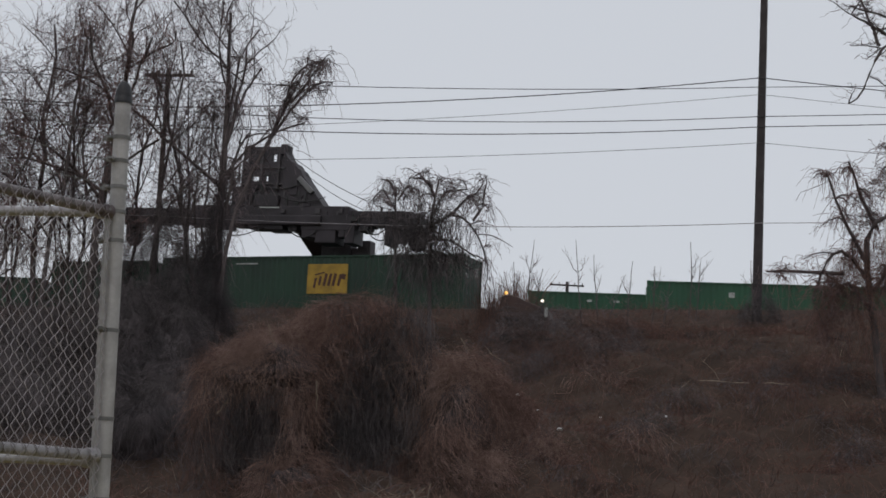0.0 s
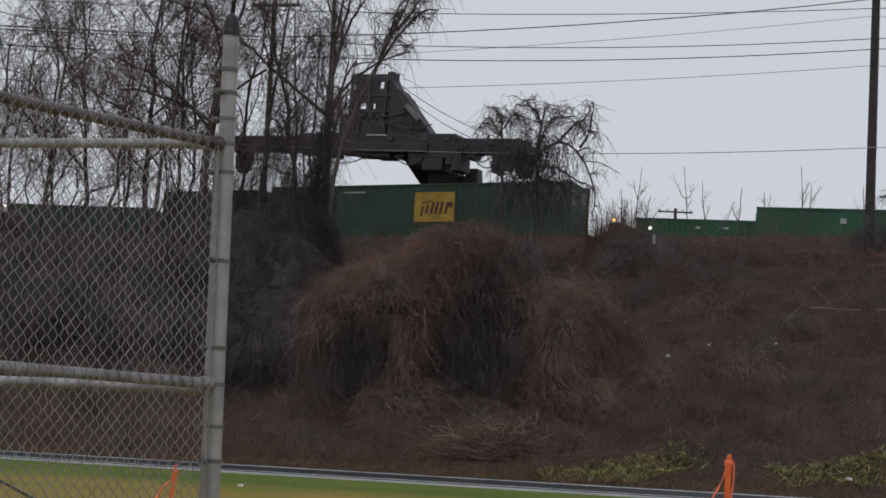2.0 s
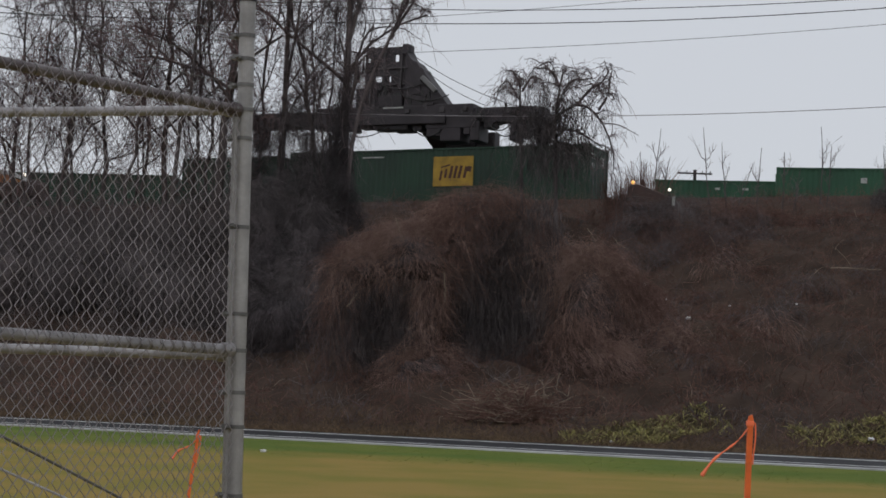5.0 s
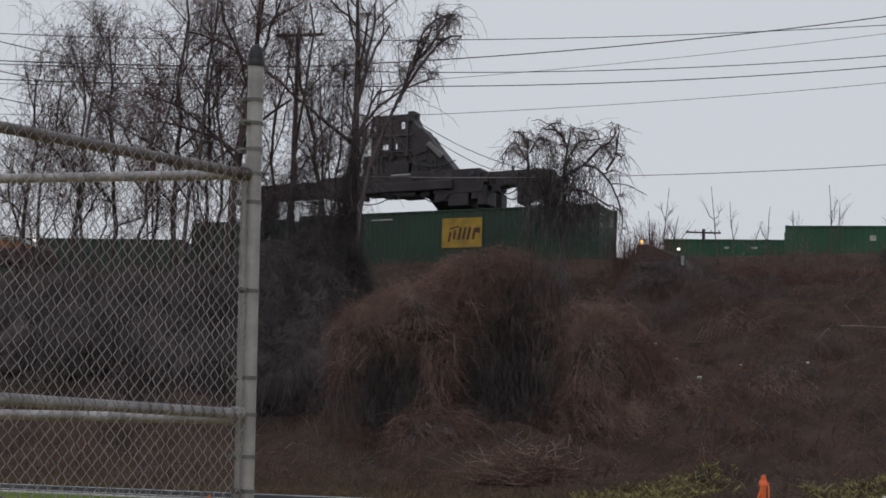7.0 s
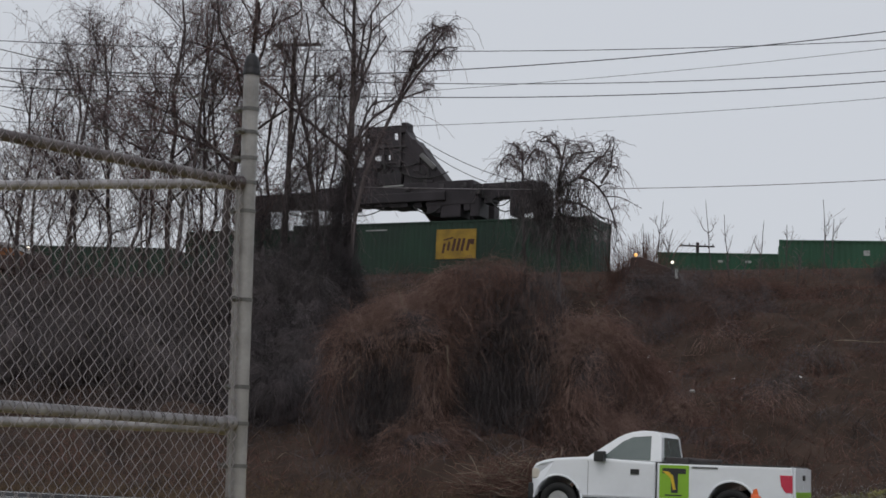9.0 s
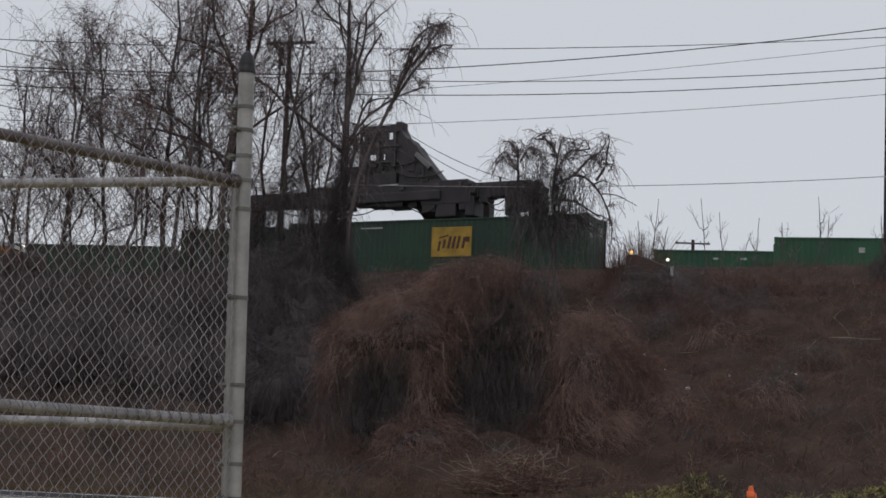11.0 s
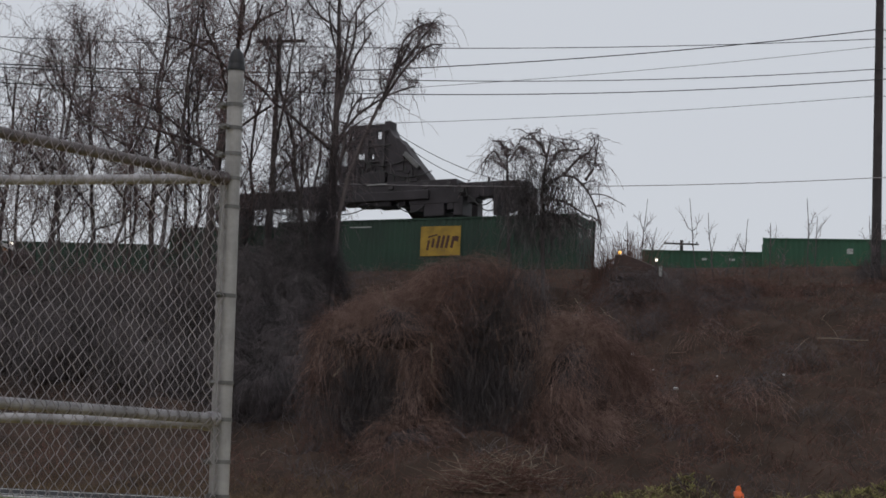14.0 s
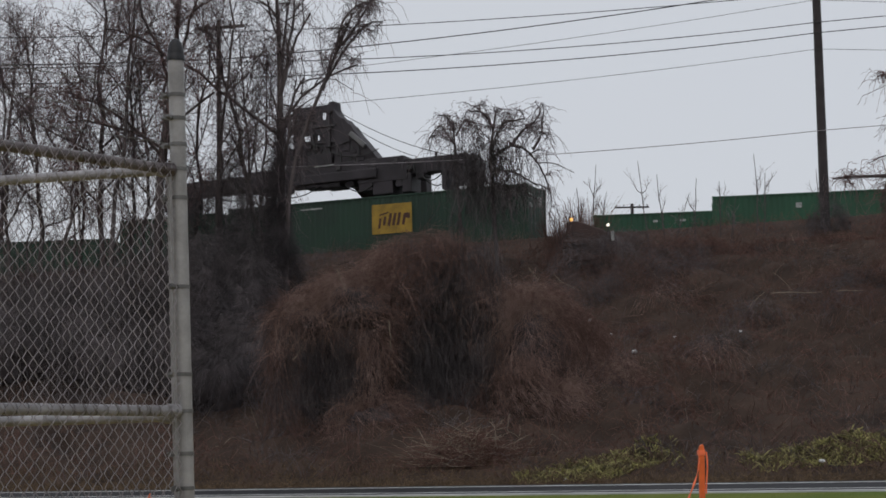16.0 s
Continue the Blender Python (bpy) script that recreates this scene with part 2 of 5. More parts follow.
def arrays(name, verts, quads, material, parent=None, label="", smooth=False):
    """One mesh from numpy vertices (n, 3) and quads (m, 4) or triangles (m, 3)."""
    me = bpy.data.meshes.new(name)
    v, q = np.ascontiguousarray(verts, dtype=np.float32), np.ascontiguousarray(quads, dtype=np.int32)
    k = q.shape[1]
    me.vertices.add(len(v))
    me.vertices.foreach_set("co", v.ravel())
    me.loops.add(q.size)
    me.loops.foreach_set("vertex_index", q.ravel())
    me.polygons.add(len(q))
    me.polygons.foreach_set("loop_start", np.arange(0, q.size, k, dtype=np.int32))
    me.polygons.foreach_set("loop_total", np.full(len(q), k, dtype=np.int32))
    me.update(calc_edges=True)
    finish(me, material, smooth)
    ob = new(name, me)
    ob.parent = parent
    if label:
        tagged(ob, label)
    return ob


def tube_arrays(paths, radii, sides=3):
    """Tubes along paths (N, K, 3) with radii (N, K)."""
    P, R = np.asarray(paths, float), np.asarray(radii, float)
    N, K, _ = P.shape
    T = np.gradient(P, axis=1)
    T /= np.linalg.norm(T, axis=2, keepdims=True) + 1e-9
    ref = np.where(np.abs(T[..., 2:3]) > 0.9, np.array([1.0, 0, 0]), np.array([0, 0, 1.0]))
    U = np.cross(T, ref)
    U /= np.linalg.norm(U, axis=2, keepdims=True) + 1e-9
    V = np.cross(T, U)
    ang = np.arange(sides) * 2 * np.pi / sides
    ring = U[:, :, None] * np.cos(ang)[None, None, :, None] + V[:, :, None] * np.sin(ang)[None, None, :, None]
    verts = (P[:, :, None] + ring * R[:, :, None, None]).reshape(-1, 3)
    i = np.arange(N * K * sides).reshape(N, K, sides)
    j = np.roll(i, -1, axis=2)
    quads = np.stack([i[:, :-1], j[:, :-1], j[:, 1:], i[:, 1:]], axis=-1).reshape(-1, 4)
    return verts, quads


def tubes(name, paths, radii, material, parent=None, label="", sides=3, smooth=False):
    v, q = tube_arrays(paths, radii, sides)
    return arrays(name, v, q, material, parent, label, smooth)


def box(bm, x0, x1, y0, y1, z0, z1, bevel=0.0, m=None):
    r = bmesh.ops.create_cube(bm, size=1)
    mat4 = Matrix.Translation(((x0 + x1) / 2, (y0 + y1) / 2, (z0 + z1) / 2)) @ Matrix.Diagonal((x1 - x0, y1 - y0, z1 - z0, 1))
    if m is not None:
        mat4 = m @ mat4
    bmesh.ops.transform(bm, matrix=mat4, verts=r["verts"])
    if bevel:
        es = list({e for v in r["verts"] for e in v.link_edges})
        bmesh.ops.bevel(bm, geom=es, offset=bevel, segments=2, affect="EDGES", profile=0.6)


def cyl(bm, p, q, r0, r1=None, seg=16):
    p, q = Vector(p), Vector(q)
    d = q - p
    m = Matrix.Translation((p + q) / 2) @ d.to_track_quat("Z", "Y").to_matrix().to_4x4()
    bmesh.ops.create_cone(bm, cap_ends=True, segments=seg, radius1=r0, radius2=r0 if r1 is None else r1, depth=d.length, matrix=m)


def extrude_profile(bm, pts, y0, y1, bevel=0.0):
    """A prism of the profile pts (x, z) from y0 to y1."""
    a = [bm.verts.new((x, y0, z)) for x, z in pts]
    b = [bm.verts.new((x, y1, z)) for x, z in pts]
    k = len(pts)
    faces = [bm.faces.new(a), bm.faces.new(b[::-1])]
    for i in range(k):
        faces.append(bm.faces.new((a[i], b[i], b[(i + 1) % k], a[(i + 1) % k])))
    bmesh.ops.recalc_face_normals(bm, faces=faces)
    if bevel:
        es = [e for e in bm.edges if all(v in a for v in e.verts) or all(v in b for v in e.verts)]
        bmesh.ops.bevel(bm, geom=es, offset=bevel, segments=3, affect="EDGES", profile=0.5)


def B():
    return bmesh.new()


rng = np.random.default_rng(7)


def smooth01(x):
    x = np.clip(x, 0, 1)
    return x * x * (3 - 2 * x)


def wob(s, n, k=1.0):
    """Cheap smooth unevenness."""
    return (np.sin(s * 0.9 * k + 1.3) * np.cos(n * 0.7 * k + s * 0.31) + 0.6 * np.sin(s * 2.1 * k + n * 1.7 * k + 0.5) + 0.4 * np.cos(n * 3.1 * k - s * 1.3 * k)) / 2


def height(s, n):
    """Ground: flat verge and road, a bank, and the level rail yard on top."""
    s, n = np.asarray(s, float), np.asarray(n, float)
    k = (n - 36.4) / 32.6
    bank = 10.15 * (0.85 * np.clip(k, 0, 1) + 0.15 * smooth01(k))
    rough = 0.35 * wob(s * 0.8, n * 0.8) * smooth01((n - 36.5) / 3) * smooth01((69 - n) / 4)
    on = smooth01((n - 37.2) / 2.5) * smooth01((67.5 - n) / 5)
    lumps = (np.maximum(0, wob(s * 0.62 + 3, n * 0.75)) * 0.45 + 0.22 * wob(s * 1.9, n * 2.1) + 0.12 * wob(s * 4.3 + 1, n * 4.7)) * on
    return GZ + bank + rough + lumps


# ---------- ground, road ----------
def build_ground():
    ss = np.concatenate([np.linspace(-1500, -80, 12), np.linspace(-70, -47, 20), np.linspace(-46, 15, 170), np.linspace(17, 70, 30), np.linspace(80, 1500, 12)])
    nn = np.concatenate([np.linspace(-600, -20, 8), np.linspace(-10, 34.2, 46), np.linspace(34.6, 72, 124), np.linspace(76, 2500, 14)])
    S, N = np.meshgrid(ss, nn, indexing="ij")
    Z = height(S, N)
    V = np.stack([S * CA + N * SA, -S * SA + N * CA, Z], -1).reshape(-1, 3)
    i = np.arange(S.size).reshape(S.shape)
    Q = np.stack([i[:-1, :-1], i[1:, :-1], i[1:, 1:], i[:-1, 1:]], -1).reshape(-1, 4)
    ob = arrays("ground", V, Q, M_LAWN, smooth=True)
    ob.data.materials.append(M_EARTH)
    mid = (N[:-1, :-1] + N[1:, 1:]).reshape(-1) / 2
    ob.data.polygons.foreach_set("material_index", np.where(mid > 34.2, 1, 0).astype(np.int32))
    tagged(ob, "flat yellow-green lawn below a brown earth bank", "ground", kind="structure")


def strip(name, n0, n1, z, material, parent=None, s0=-400, s1=400, thick=0.05):
    bm = B()
    rot = Matrix.Rotation(-YAW, 4, "Z")
    box(bm, s0, s1, n0, n1, z - thick, z, m=rot)
    return part(name, bm, material, parent)


def build_road():
    road = strip("road", 28.75, 34.2, GZ + 0.02, M_ASPHALT)
    tagged(road, "wet dark two-lane asphalt road with white edge lines", "road", kind="structure")
    strip("edge_line", 29.55, 29.67, GZ + 0.026, M_LINE, road, thick=0.005)
    strip("edge_line", 33.1, 33.36, GZ + 0.026, M_LINE, road, thick=0.005)
    tagged(strip("pavement", 28.22, 28.74, GZ + 0.025, M_CONC), "narrow strip of pale concrete along the road", "pavement", kind="structure")


build_ground()
build_road()


def build_grass(n0, n1, count, material, label):
    n = n0 + (n1 - n0) * rng.random(count) ** 0.8
    s = rng.uniform(-0.42, 0.42, count) * n + rng.normal(0, 0.5, count) - 0.3 * n
    h = rng.uniform(0.006, 0.018, count)
    w = rng.uniform(0.004, 0.009, count)
    a = rng.uniform(0, 2 * np.pi, count)
    base = np.stack([s * CA + n * SA, -s * SA + n * CA, np.full(count, GZ)], -1)
    side = np.stack([np.cos(a) * w, np.sin(a) * w, np.zeros(count)], -1)
    lean = rng.normal(0, 0.04, (count, 3))
    lean[:, 2] = h
    V = np.stack([base - side, base + side, base + lean], 1).reshape(-1, 3)
    ob = arrays("grass", V, np.arange(3 * count).reshape(count, 3), material)
    tagged(ob, label, "grass", kind="stuff")


build_grass(21.5, 28.2, 9000, M_BLADE, "short green grass beside the road")


# ---------- chain-link fence corner ----------
def catenary(p, q, sag, k):
    t = np.linspace(0, 1, k)[:, None]
    P = np.array(p) * (1 - t) + np.array(q) * t
    P[:, 2] -= sag * 4 * (t * (1 - t))[:, 0]
    return P


POST = Vector((-0.885, 6.6, 0))
POST_LEAN = -0.0208        # the corner post has settled: metres sideways for each metre up


def build_fence():
    f = thing("chain_link_fence", Matrix.Translation(POST), "galvanized chain-link fence corner with pipe rails and barbed wire", "fence")
    bm = B()
    cyl(bm, (0, 0, -0.3), (0, 0, 2.70), 0.0335, seg=24)
    post = part("post", bm, M_GALV, f, smooth=False)
    bm = B()
    prof = [(0.0375, 2.675), (0.0385, 2.695), (0.0355, 2.70), (0.036, 2.712), (0.033, 2.732), (0.0265, 2.755), (0.015, 2.77), (0.004, 2.775)]
    rings = [[bm.verts.new((r * math.cos(a), r * math.sin(a), z)) for a in [i * math.pi / 10 for i in range(20)]] for r, z in prof]
    for r0, r1 in zip(rings, rings[1:]):
        for i in range(20):
            bm.faces.new((r0[i], r0[(i + 1) % 20], r1[(i + 1) % 20], r1[i]))
    bm.faces.new(rings[-1])
    part("cap", bm, M_CAP, f, "dark domed post cap", smooth=True)
    da, db = Vector((-0.67, -0.742, 0)).normalized(), Vector((-0.97, 0.235, 0)).normalized()
    LA, LB = 3.1, 4.2
    # bands round the post, with their bolts
    for k, z in enumerate((0.30, 0.62, 0.90, 1.04, 1.212, 1.362, 1.722, 2.094, 2.215, 2.32, 2.43, 2.53)):
        bm = B()
        cyl(bm, (0, 0, z - 0.008), (0, 0, z + 0.008), 0.0365, seg=24)
        d = da if k % 2 == 0 else db
        cyl(bm, d * 0.03 + Vector((0, 0, z)), d * 0.06 + Vector((0, 0, z)), 0.010, seg=8)
        box(bm, -0.012, 0.012, -0.005, 0.005, z - 0.012, z + 0.012, m=Matrix.Translation(d * 0.058))
        cyl(bm, d * 0.058 + Vector((0.02, -0.022, z)), d * 0.058 + Vector((-0.02, 0.022, z)), 0.007, seg=8)
        part("tension_band", bm, M_BAND, f)
    for d, ln, rr, r0, r1 in ((da, LA, 0.0225, 0.40, 1.9), (db, LB, 0.0215, 0.33, 2.6)):
        for z, nm in ((2.210 if d is da else 2.216, "top_rail"), (1.213 if d is da else 1.192, "brace_rail"), (0.08, "bottom_rail")):
            bm = B()
            tip = Vector((0, 0, z + (0.0 if nm != "brace_rail" else 0.03 if d is da else -0.01)))
            cyl(bm, d * 0.05 + Vector((0, 0, z)), d * ln + tip, rr, seg=16)
            cyl(bm, d * 0.035 + Vector((0, 0, z)), d * 0.085 + Vector((0, 0, z)), rr + 0.007, seg=16)
            part(nm, bm, M_OLDRUST if d is da and nm == "top_rail" else M_OLDPIPE, f)
        bm = B()
        cyl(bm, d * ln + Vector((0, 0, -0.3)), d * ln + Vector((0, 0, 2.75)), 0.03, seg=16)
        part("line_post", bm, M_GALV, f)
        # tension bar and diagonal truss rod
        bm = B()
        box(bm, -0.006, 0.006, -0.003, 0.003, 0.06, 2.2, m=Matrix.Translation(d * 0.047) @ Matrix.Rotation(math.atan2(d.y, d.x), 4, "Z"))
        part("tension_bar", bm, M_GALV, f)
        bm = B()
        cyl(bm, d * 0.06 + Vector((0, 0, r0)), d * r1 + Vector((0, 0, 1.21)), 0.0055, seg=8)
        part("truss_rod", bm, M_BAND if d is da else M_OLDPIPE, f)
    # woven mesh: zigzag wires that hook into one another
    def fabric(d, ln, off, wire):
        half, pitch = 0.0259, 0.0278
        count, rows = int((ln - 0.1) / half / 1), int(2.215 / pitch)
        nrm = Vector((-d.y, d.x, 0))
        zz = 0.05 + np.arange(rows + 1) * pitch
        paths = np.zeros((count, rows + 1, 3))
        for c in range(count):
            x = 0.045 + c * half + half * ((np.arange(rows + 1) + c) % 2) + 0.0022 * np.sin(zz * 3 + c * 0.7) + rng.normal(0, 0.0016, rows + 1)
            o = off + 0.004 * (((np.arange(rows + 1) + c) % 2) * 2 - 1) + 0.006 * np.sin(zz * 2.3 + x * 2)
            paths[c, :, 0] = d.x * x + nrm.x * o
            paths[c, :, 1] = d.y * x + nrm.y * o
            paths[c, :, 2] = zz + 0.004 * np.sin(x * 5)
        return tubes("fabric", paths, np.full(paths.shape[:2], wire), M_GALVD, f, "woven galvanized diamond mesh")
    tagged(fabric(da, LA, 0.03, 0.0025), kind="stuff")
    # ties that hold the mesh to the rails
    for z, rr in ((2.210, 0.0240), (1.213, 0.0240)):
        for k in range(1, 54):
            bm = B()
            c = da * (0.09 + k * 0.0518) + Vector((0, 0, z + (0.03 * (0.09 + k * 0.0518) / LA if z < 2 else 0)))
            cyl(bm, c - da * 0.0022, c + da * 0.0022, rr, seg=10)
            part("tie_wire", bm, M_BAND, f)
    for i, z in enumerate((2.32, 2.42, 2.53)):
        P = catenary(da * 0.06 + Vector((0, 0, z)), da * LA + Vector((0, 0, z + 0.02)), 0.012, 14)
        tubes("barbed_wire", P[None], np.full((1, 14), 0.0020), M_BAND, f, sides=5)
    settle = Matrix.Identity(4)
    settle[0][2] = POST_LEAN
    for ob in f.children:
        ob.data.transform(settle)


build_fence()


# ---------- survey stakes ----------
def build_stake(x, y, h, lean, w, tail):
    st = thing("survey_stake", pose(x, y, GZ, lean[0], lean[1], 12), "orange painted wooden survey stake with orange flagging tape", "stake", "survey stakes")
    bm = B()
    extrude_profile(bm, [(-w, -0.05), (w, -0.05), (w * 1.05, h - 0.03), (w * 0.6, h), (-w * 0.5, h - 0.008), (-w * 0.95, h - 0.05)], -0.011, 0.011, 0.003)
    part("stake_board", bm, M_ORANGE, st)
    bm = B()
    box(bm, -w - 0.005, w + 0.005, -0.017, 0.017, h - 0.075, h - 0.04, 0.004)
    part("tape_knot", bm, M_RIBBON, st)
    # a loose tail of tape that the wind lifts about its knot
    k = 14
    t = np.linspace(0, 1, k)
    P = np.stack([0.012 * np.sin(t * 7), -0.03 * t + 0.006 * np.sin(t * 9), -tail * t], -1)
    loose = tubes("tape_tail", P[None], (0.004 + 0.009 * t ** 1.5 + 0.003 * np.sin(t * 21))[None], M_RIBBON, st, sides=4)
    loose.matrix_basis = pose(-w, -0.016, h - 0.09)
    P = np.stack([w + 0.01 + 0.006 * np.sin(t * 5), np.full(k, -0.018), h - 0.05 - 0.28 * t], -1)
    tubes("tape_tail", P[None], np.full((1, k), 0.006), M_RIBBON, st, sides=4)
    return loose, (-w, -0.016, h - 0.09)


TAPES = [build_stake(1.948, 10.8, 0.94, (0, 1.2), 0.019, 0.46), build_stake(-2.31, 14.0, 0.62, (0, 6), 0.013, 0.26)]


# ---------- brush on the bank ----------
def strands(s, n, z0, length, lean, droop, r, K=5, up=1.0, jit=0.12):
    """Arching strands from (s, n): they rise along lean, then droop. All arrays of N."""
    N = len(s)
    t = np.linspace(0, 1, K)[None, :, None]
    X, Y = s * CA + n * SA, -s * SA + n * CA
    base = np.stack([X, Y, z0], -1)[:, None]
    a = rng.uniform(0, 2 * np.pi, N)
    d = np.stack([np.cos(a) * lean, np.sin(a) * lean, np.full(N, up)], -1)
    d /= np.linalg.norm(d, axis=1, keepdims=True)
    P = base + d[:, None] * (length[:, None, None] * t)
    P[..., 2] -= (droop * length)[:, None] * (t[..., 0] ** 2)
    P += np.cumsum(rng.normal(0, jit / K, P.shape), 1) * length[:, None, None]
    R = r[:, None] * (1.0 - 0.7 * np.linspace(0, 1, K)[None])
    return P, R


def build_bank_brush():
    N = 35000
    n = 36.9 + 32 * rng.random(N) ** 0.95
    s = 4 - (4 + 0.82 * n) * rng.random(N)
    z = height(s, n)
    x = s * CA + n * SA
    patch = wob(s * 1.1, n * 0.9)
    ln = np.clip(rng.uniform(0.5, 1.3, N) * (0.85 + 0.55 * patch), 0.25, 1.8)
    P, R = strands(s, n, z - 0.03, ln, rng.uniform(0.2, 1.5, N), rng.uniform(0.1, 0.9, N), rng.uniform(0.005, 0.011, N), K=4, jit=0.3)
    tone = wob(s * 0.55 + 2, n * 0.6) + rng.normal(0, 0.3, N) > 0.15
    dark = (x + rng.normal(0, 0.7, N) < -3.4) & (n + rng.normal(0, 1.5, N) > 41.5) & (rng.random(N) < 0.8)
    dark |= wob(s * 0.9 + 7, n * 1.3 + 4) + rng.normal(0, 0.25, N) > 0.38
    for sel, mm in ((tone & ~dark, M_RUST), (~tone & ~dark, M_TWIG), (dark, M_DARKT)):
        ob = tubes("brush", P[sel], R[sel], mm)
        tagged(ob, "dense leafless brown brush covering the bank", "brush", kind="stuff")
    # dead grass along the foot of the bank
    N = 13000
    n, s = 34.3 + 4.0 * rng.random(N) ** 1.1, rng.uniform(-36, 10, N)
    P, R = strands(s, n, height(s, n), rng.uniform(0.12, 0.5, N), rng.uniform(0.2, 1.4, N), rng.uniform(0.1, 0.8, N), rng.uniform(0.004, 0.009, N), K=4)
    tagged(tubes("dead_grass", P, R, M_TAN), "tan dead grass along the foot of the bank", "grass", kind="stuff")
    # a few pale stalks stand out
    N = 300
    n, s = 37 + 26 * rng.random(N), rng.uniform(-40, 12, N)
    P, R = strands(s, n, height(s, n), rng.uniform(0.4, 1.3, N), rng.uniform(0.1, 1.6, N), rng.uniform(0, 0.8, N), rng.uniform(0.005, 0.012, N))
    ob = tubes("dry_stalks", P, R, M_STRAW)
    tagged(ob, "pale dead stalks among the brush", "stalks", kind="stuff")


build_bank_brush()


def hash3(P, f, seed):
    """Smooth three-dimensional unevenness, about -1 to 1."""
    x, y, z = P[..., 0] * f, P[..., 1] * f, P[..., 2] * f
    return (np.sin(x * 1.7 + seed + 1.3 * np.sin(y * 1.1 + seed * 2)) + np.sin(y * 2.3 + seed * 3 + 1.1 * np.sin(z * 1.9)) + np.sin(z * 2.1 + 1.7 * np.sin(x * 1.3 + seed))) / 3


def vine_mass(name, blobs, count, seed, label, category, group="", tones=(M_VINE, M_TWIG), core=M_CORE, length=(0.5, 1.7), at=None, thin=1.0, hole=0.25, backs=(), gaps=()):
    """Overlapping vine-grown shrubs as one thing: lumpy cores, coloured dark for the shade within, and a coat of
    tangled, drooping strands with hollows in it.
    blobs: (x, y, z_bottom, z_top, rx, ry)."""
    g = np.random.default_rng(seed)
    x0, y0, zb = blobs[0][0], blobs[0][1], min(b[2] for b in blobs)
    m = thing(name, pose(x0, y0, zb) if at is None else at, label, category, group)
    C = np.array([(b[0] - x0, b[1] - y0, (b[2] if b[3] - b[2] < 1.2 else (b[2] * 0.62 + b[3] * 0.38)) - zb) for b in blobs])
    S = np.array([(b[4], b[5], b[3] - zb - c[2]) for b, c in zip(blobs, C)])
    bm = B()
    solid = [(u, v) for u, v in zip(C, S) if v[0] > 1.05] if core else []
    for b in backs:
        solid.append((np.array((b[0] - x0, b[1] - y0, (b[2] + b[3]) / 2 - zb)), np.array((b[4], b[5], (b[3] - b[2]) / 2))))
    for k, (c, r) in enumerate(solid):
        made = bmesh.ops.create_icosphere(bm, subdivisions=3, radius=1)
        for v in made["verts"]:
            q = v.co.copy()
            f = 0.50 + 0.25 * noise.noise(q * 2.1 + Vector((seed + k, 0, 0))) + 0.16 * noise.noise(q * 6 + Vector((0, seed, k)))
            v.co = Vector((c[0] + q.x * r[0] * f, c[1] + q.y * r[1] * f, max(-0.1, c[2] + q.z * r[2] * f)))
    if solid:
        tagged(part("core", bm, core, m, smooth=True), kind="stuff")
    area = S[:, 0] * S[:, 2] + S[:, 0] * S[:, 1]
    which = g.choice(len(C), count, p=area / area.sum())
    d = g.normal(0, 1, (count, 3))
    d[:, 2] = np.where(d[:, 2] < -0.6, -d[:, 2], d[:, 2])
    d /= np.linalg.norm(d, axis=1, keepdims=True)
    P0 = C[which] + d * S[which] * (0.70 + 0.32 * g.random((count, 1)))
    inside = np.zeros(count, bool)
    for k in range(len(C)):
        inside |= (which != k) & ((((P0 - C[k]) / S[k]) ** 2).sum(1) < 0.78)
    hollow = hash3(P0, 1.1, seed) + 0.5 * hash3(P0, 2.6, seed + 1)
    keep = ~inside & (P0[:, 2] > 0) & ((hollow > -hole) | (g.random(count) < 0.3))
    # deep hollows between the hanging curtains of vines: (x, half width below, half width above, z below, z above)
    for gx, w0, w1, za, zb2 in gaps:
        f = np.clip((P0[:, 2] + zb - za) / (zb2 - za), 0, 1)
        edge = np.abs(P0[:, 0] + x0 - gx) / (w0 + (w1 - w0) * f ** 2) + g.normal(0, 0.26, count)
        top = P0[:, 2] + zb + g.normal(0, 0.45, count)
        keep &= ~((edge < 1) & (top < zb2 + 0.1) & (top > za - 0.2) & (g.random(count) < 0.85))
    P0, which, d = P0[keep], which[keep], d[keep]
    N = len(P0)
    nrm = d / S[which]
    nrm /= np.linalg.norm(nrm, axis=1, keepdims=True)
    down = np.array([0, 0, -1.0]) + nrm * nrm[:, 2:3]
    # neighbouring strands share a drift, so that they gather into swags
    drift = np.stack([hash3(P0, 0.9, seed + 5), hash3(P0, 0.9, seed + 9), 0.6 * hash3(P0, 0.9, seed + 13)], -1) * 1.3 + g.normal(0, 0.45, (N, 3))
    drift -= nrm * (drift * nrm).sum(1, keepdims=True)
    K = 4
    ln = g.uniform(*length, N) * np.where(g.random(N) < 0.1, 1.3, 1.0)
    pos = P0.copy()
    path = [pos.copy()]
    vel = drift + 0.55 * down + nrm * g.uniform(-0.1, 0.45, (N, 1))
    for k in range(K - 1):
        vel = vel + np.array([0, 0, -0.34]) + g.normal(0, 0.35, (N, 3))
        u = vel / (np.linalg.norm(vel, axis=1, keepdims=True) + 1e-6)
        pos = pos + u * (ln / (K - 1))[:, None]
        pos[:, 2] = np.maximum(pos[:, 2], 0.02)
        path.append(pos.copy())
    P = np.stack(path, 1)
    R = g.uniform(0.0035, 0.009, N)[:, None] * thin * (1 - 0.55 * np.linspace(0, 1, K)[None])
    tone = hash3(P0, 0.8, seed + 3) + g.normal(0, 0.35, N) > 0.1
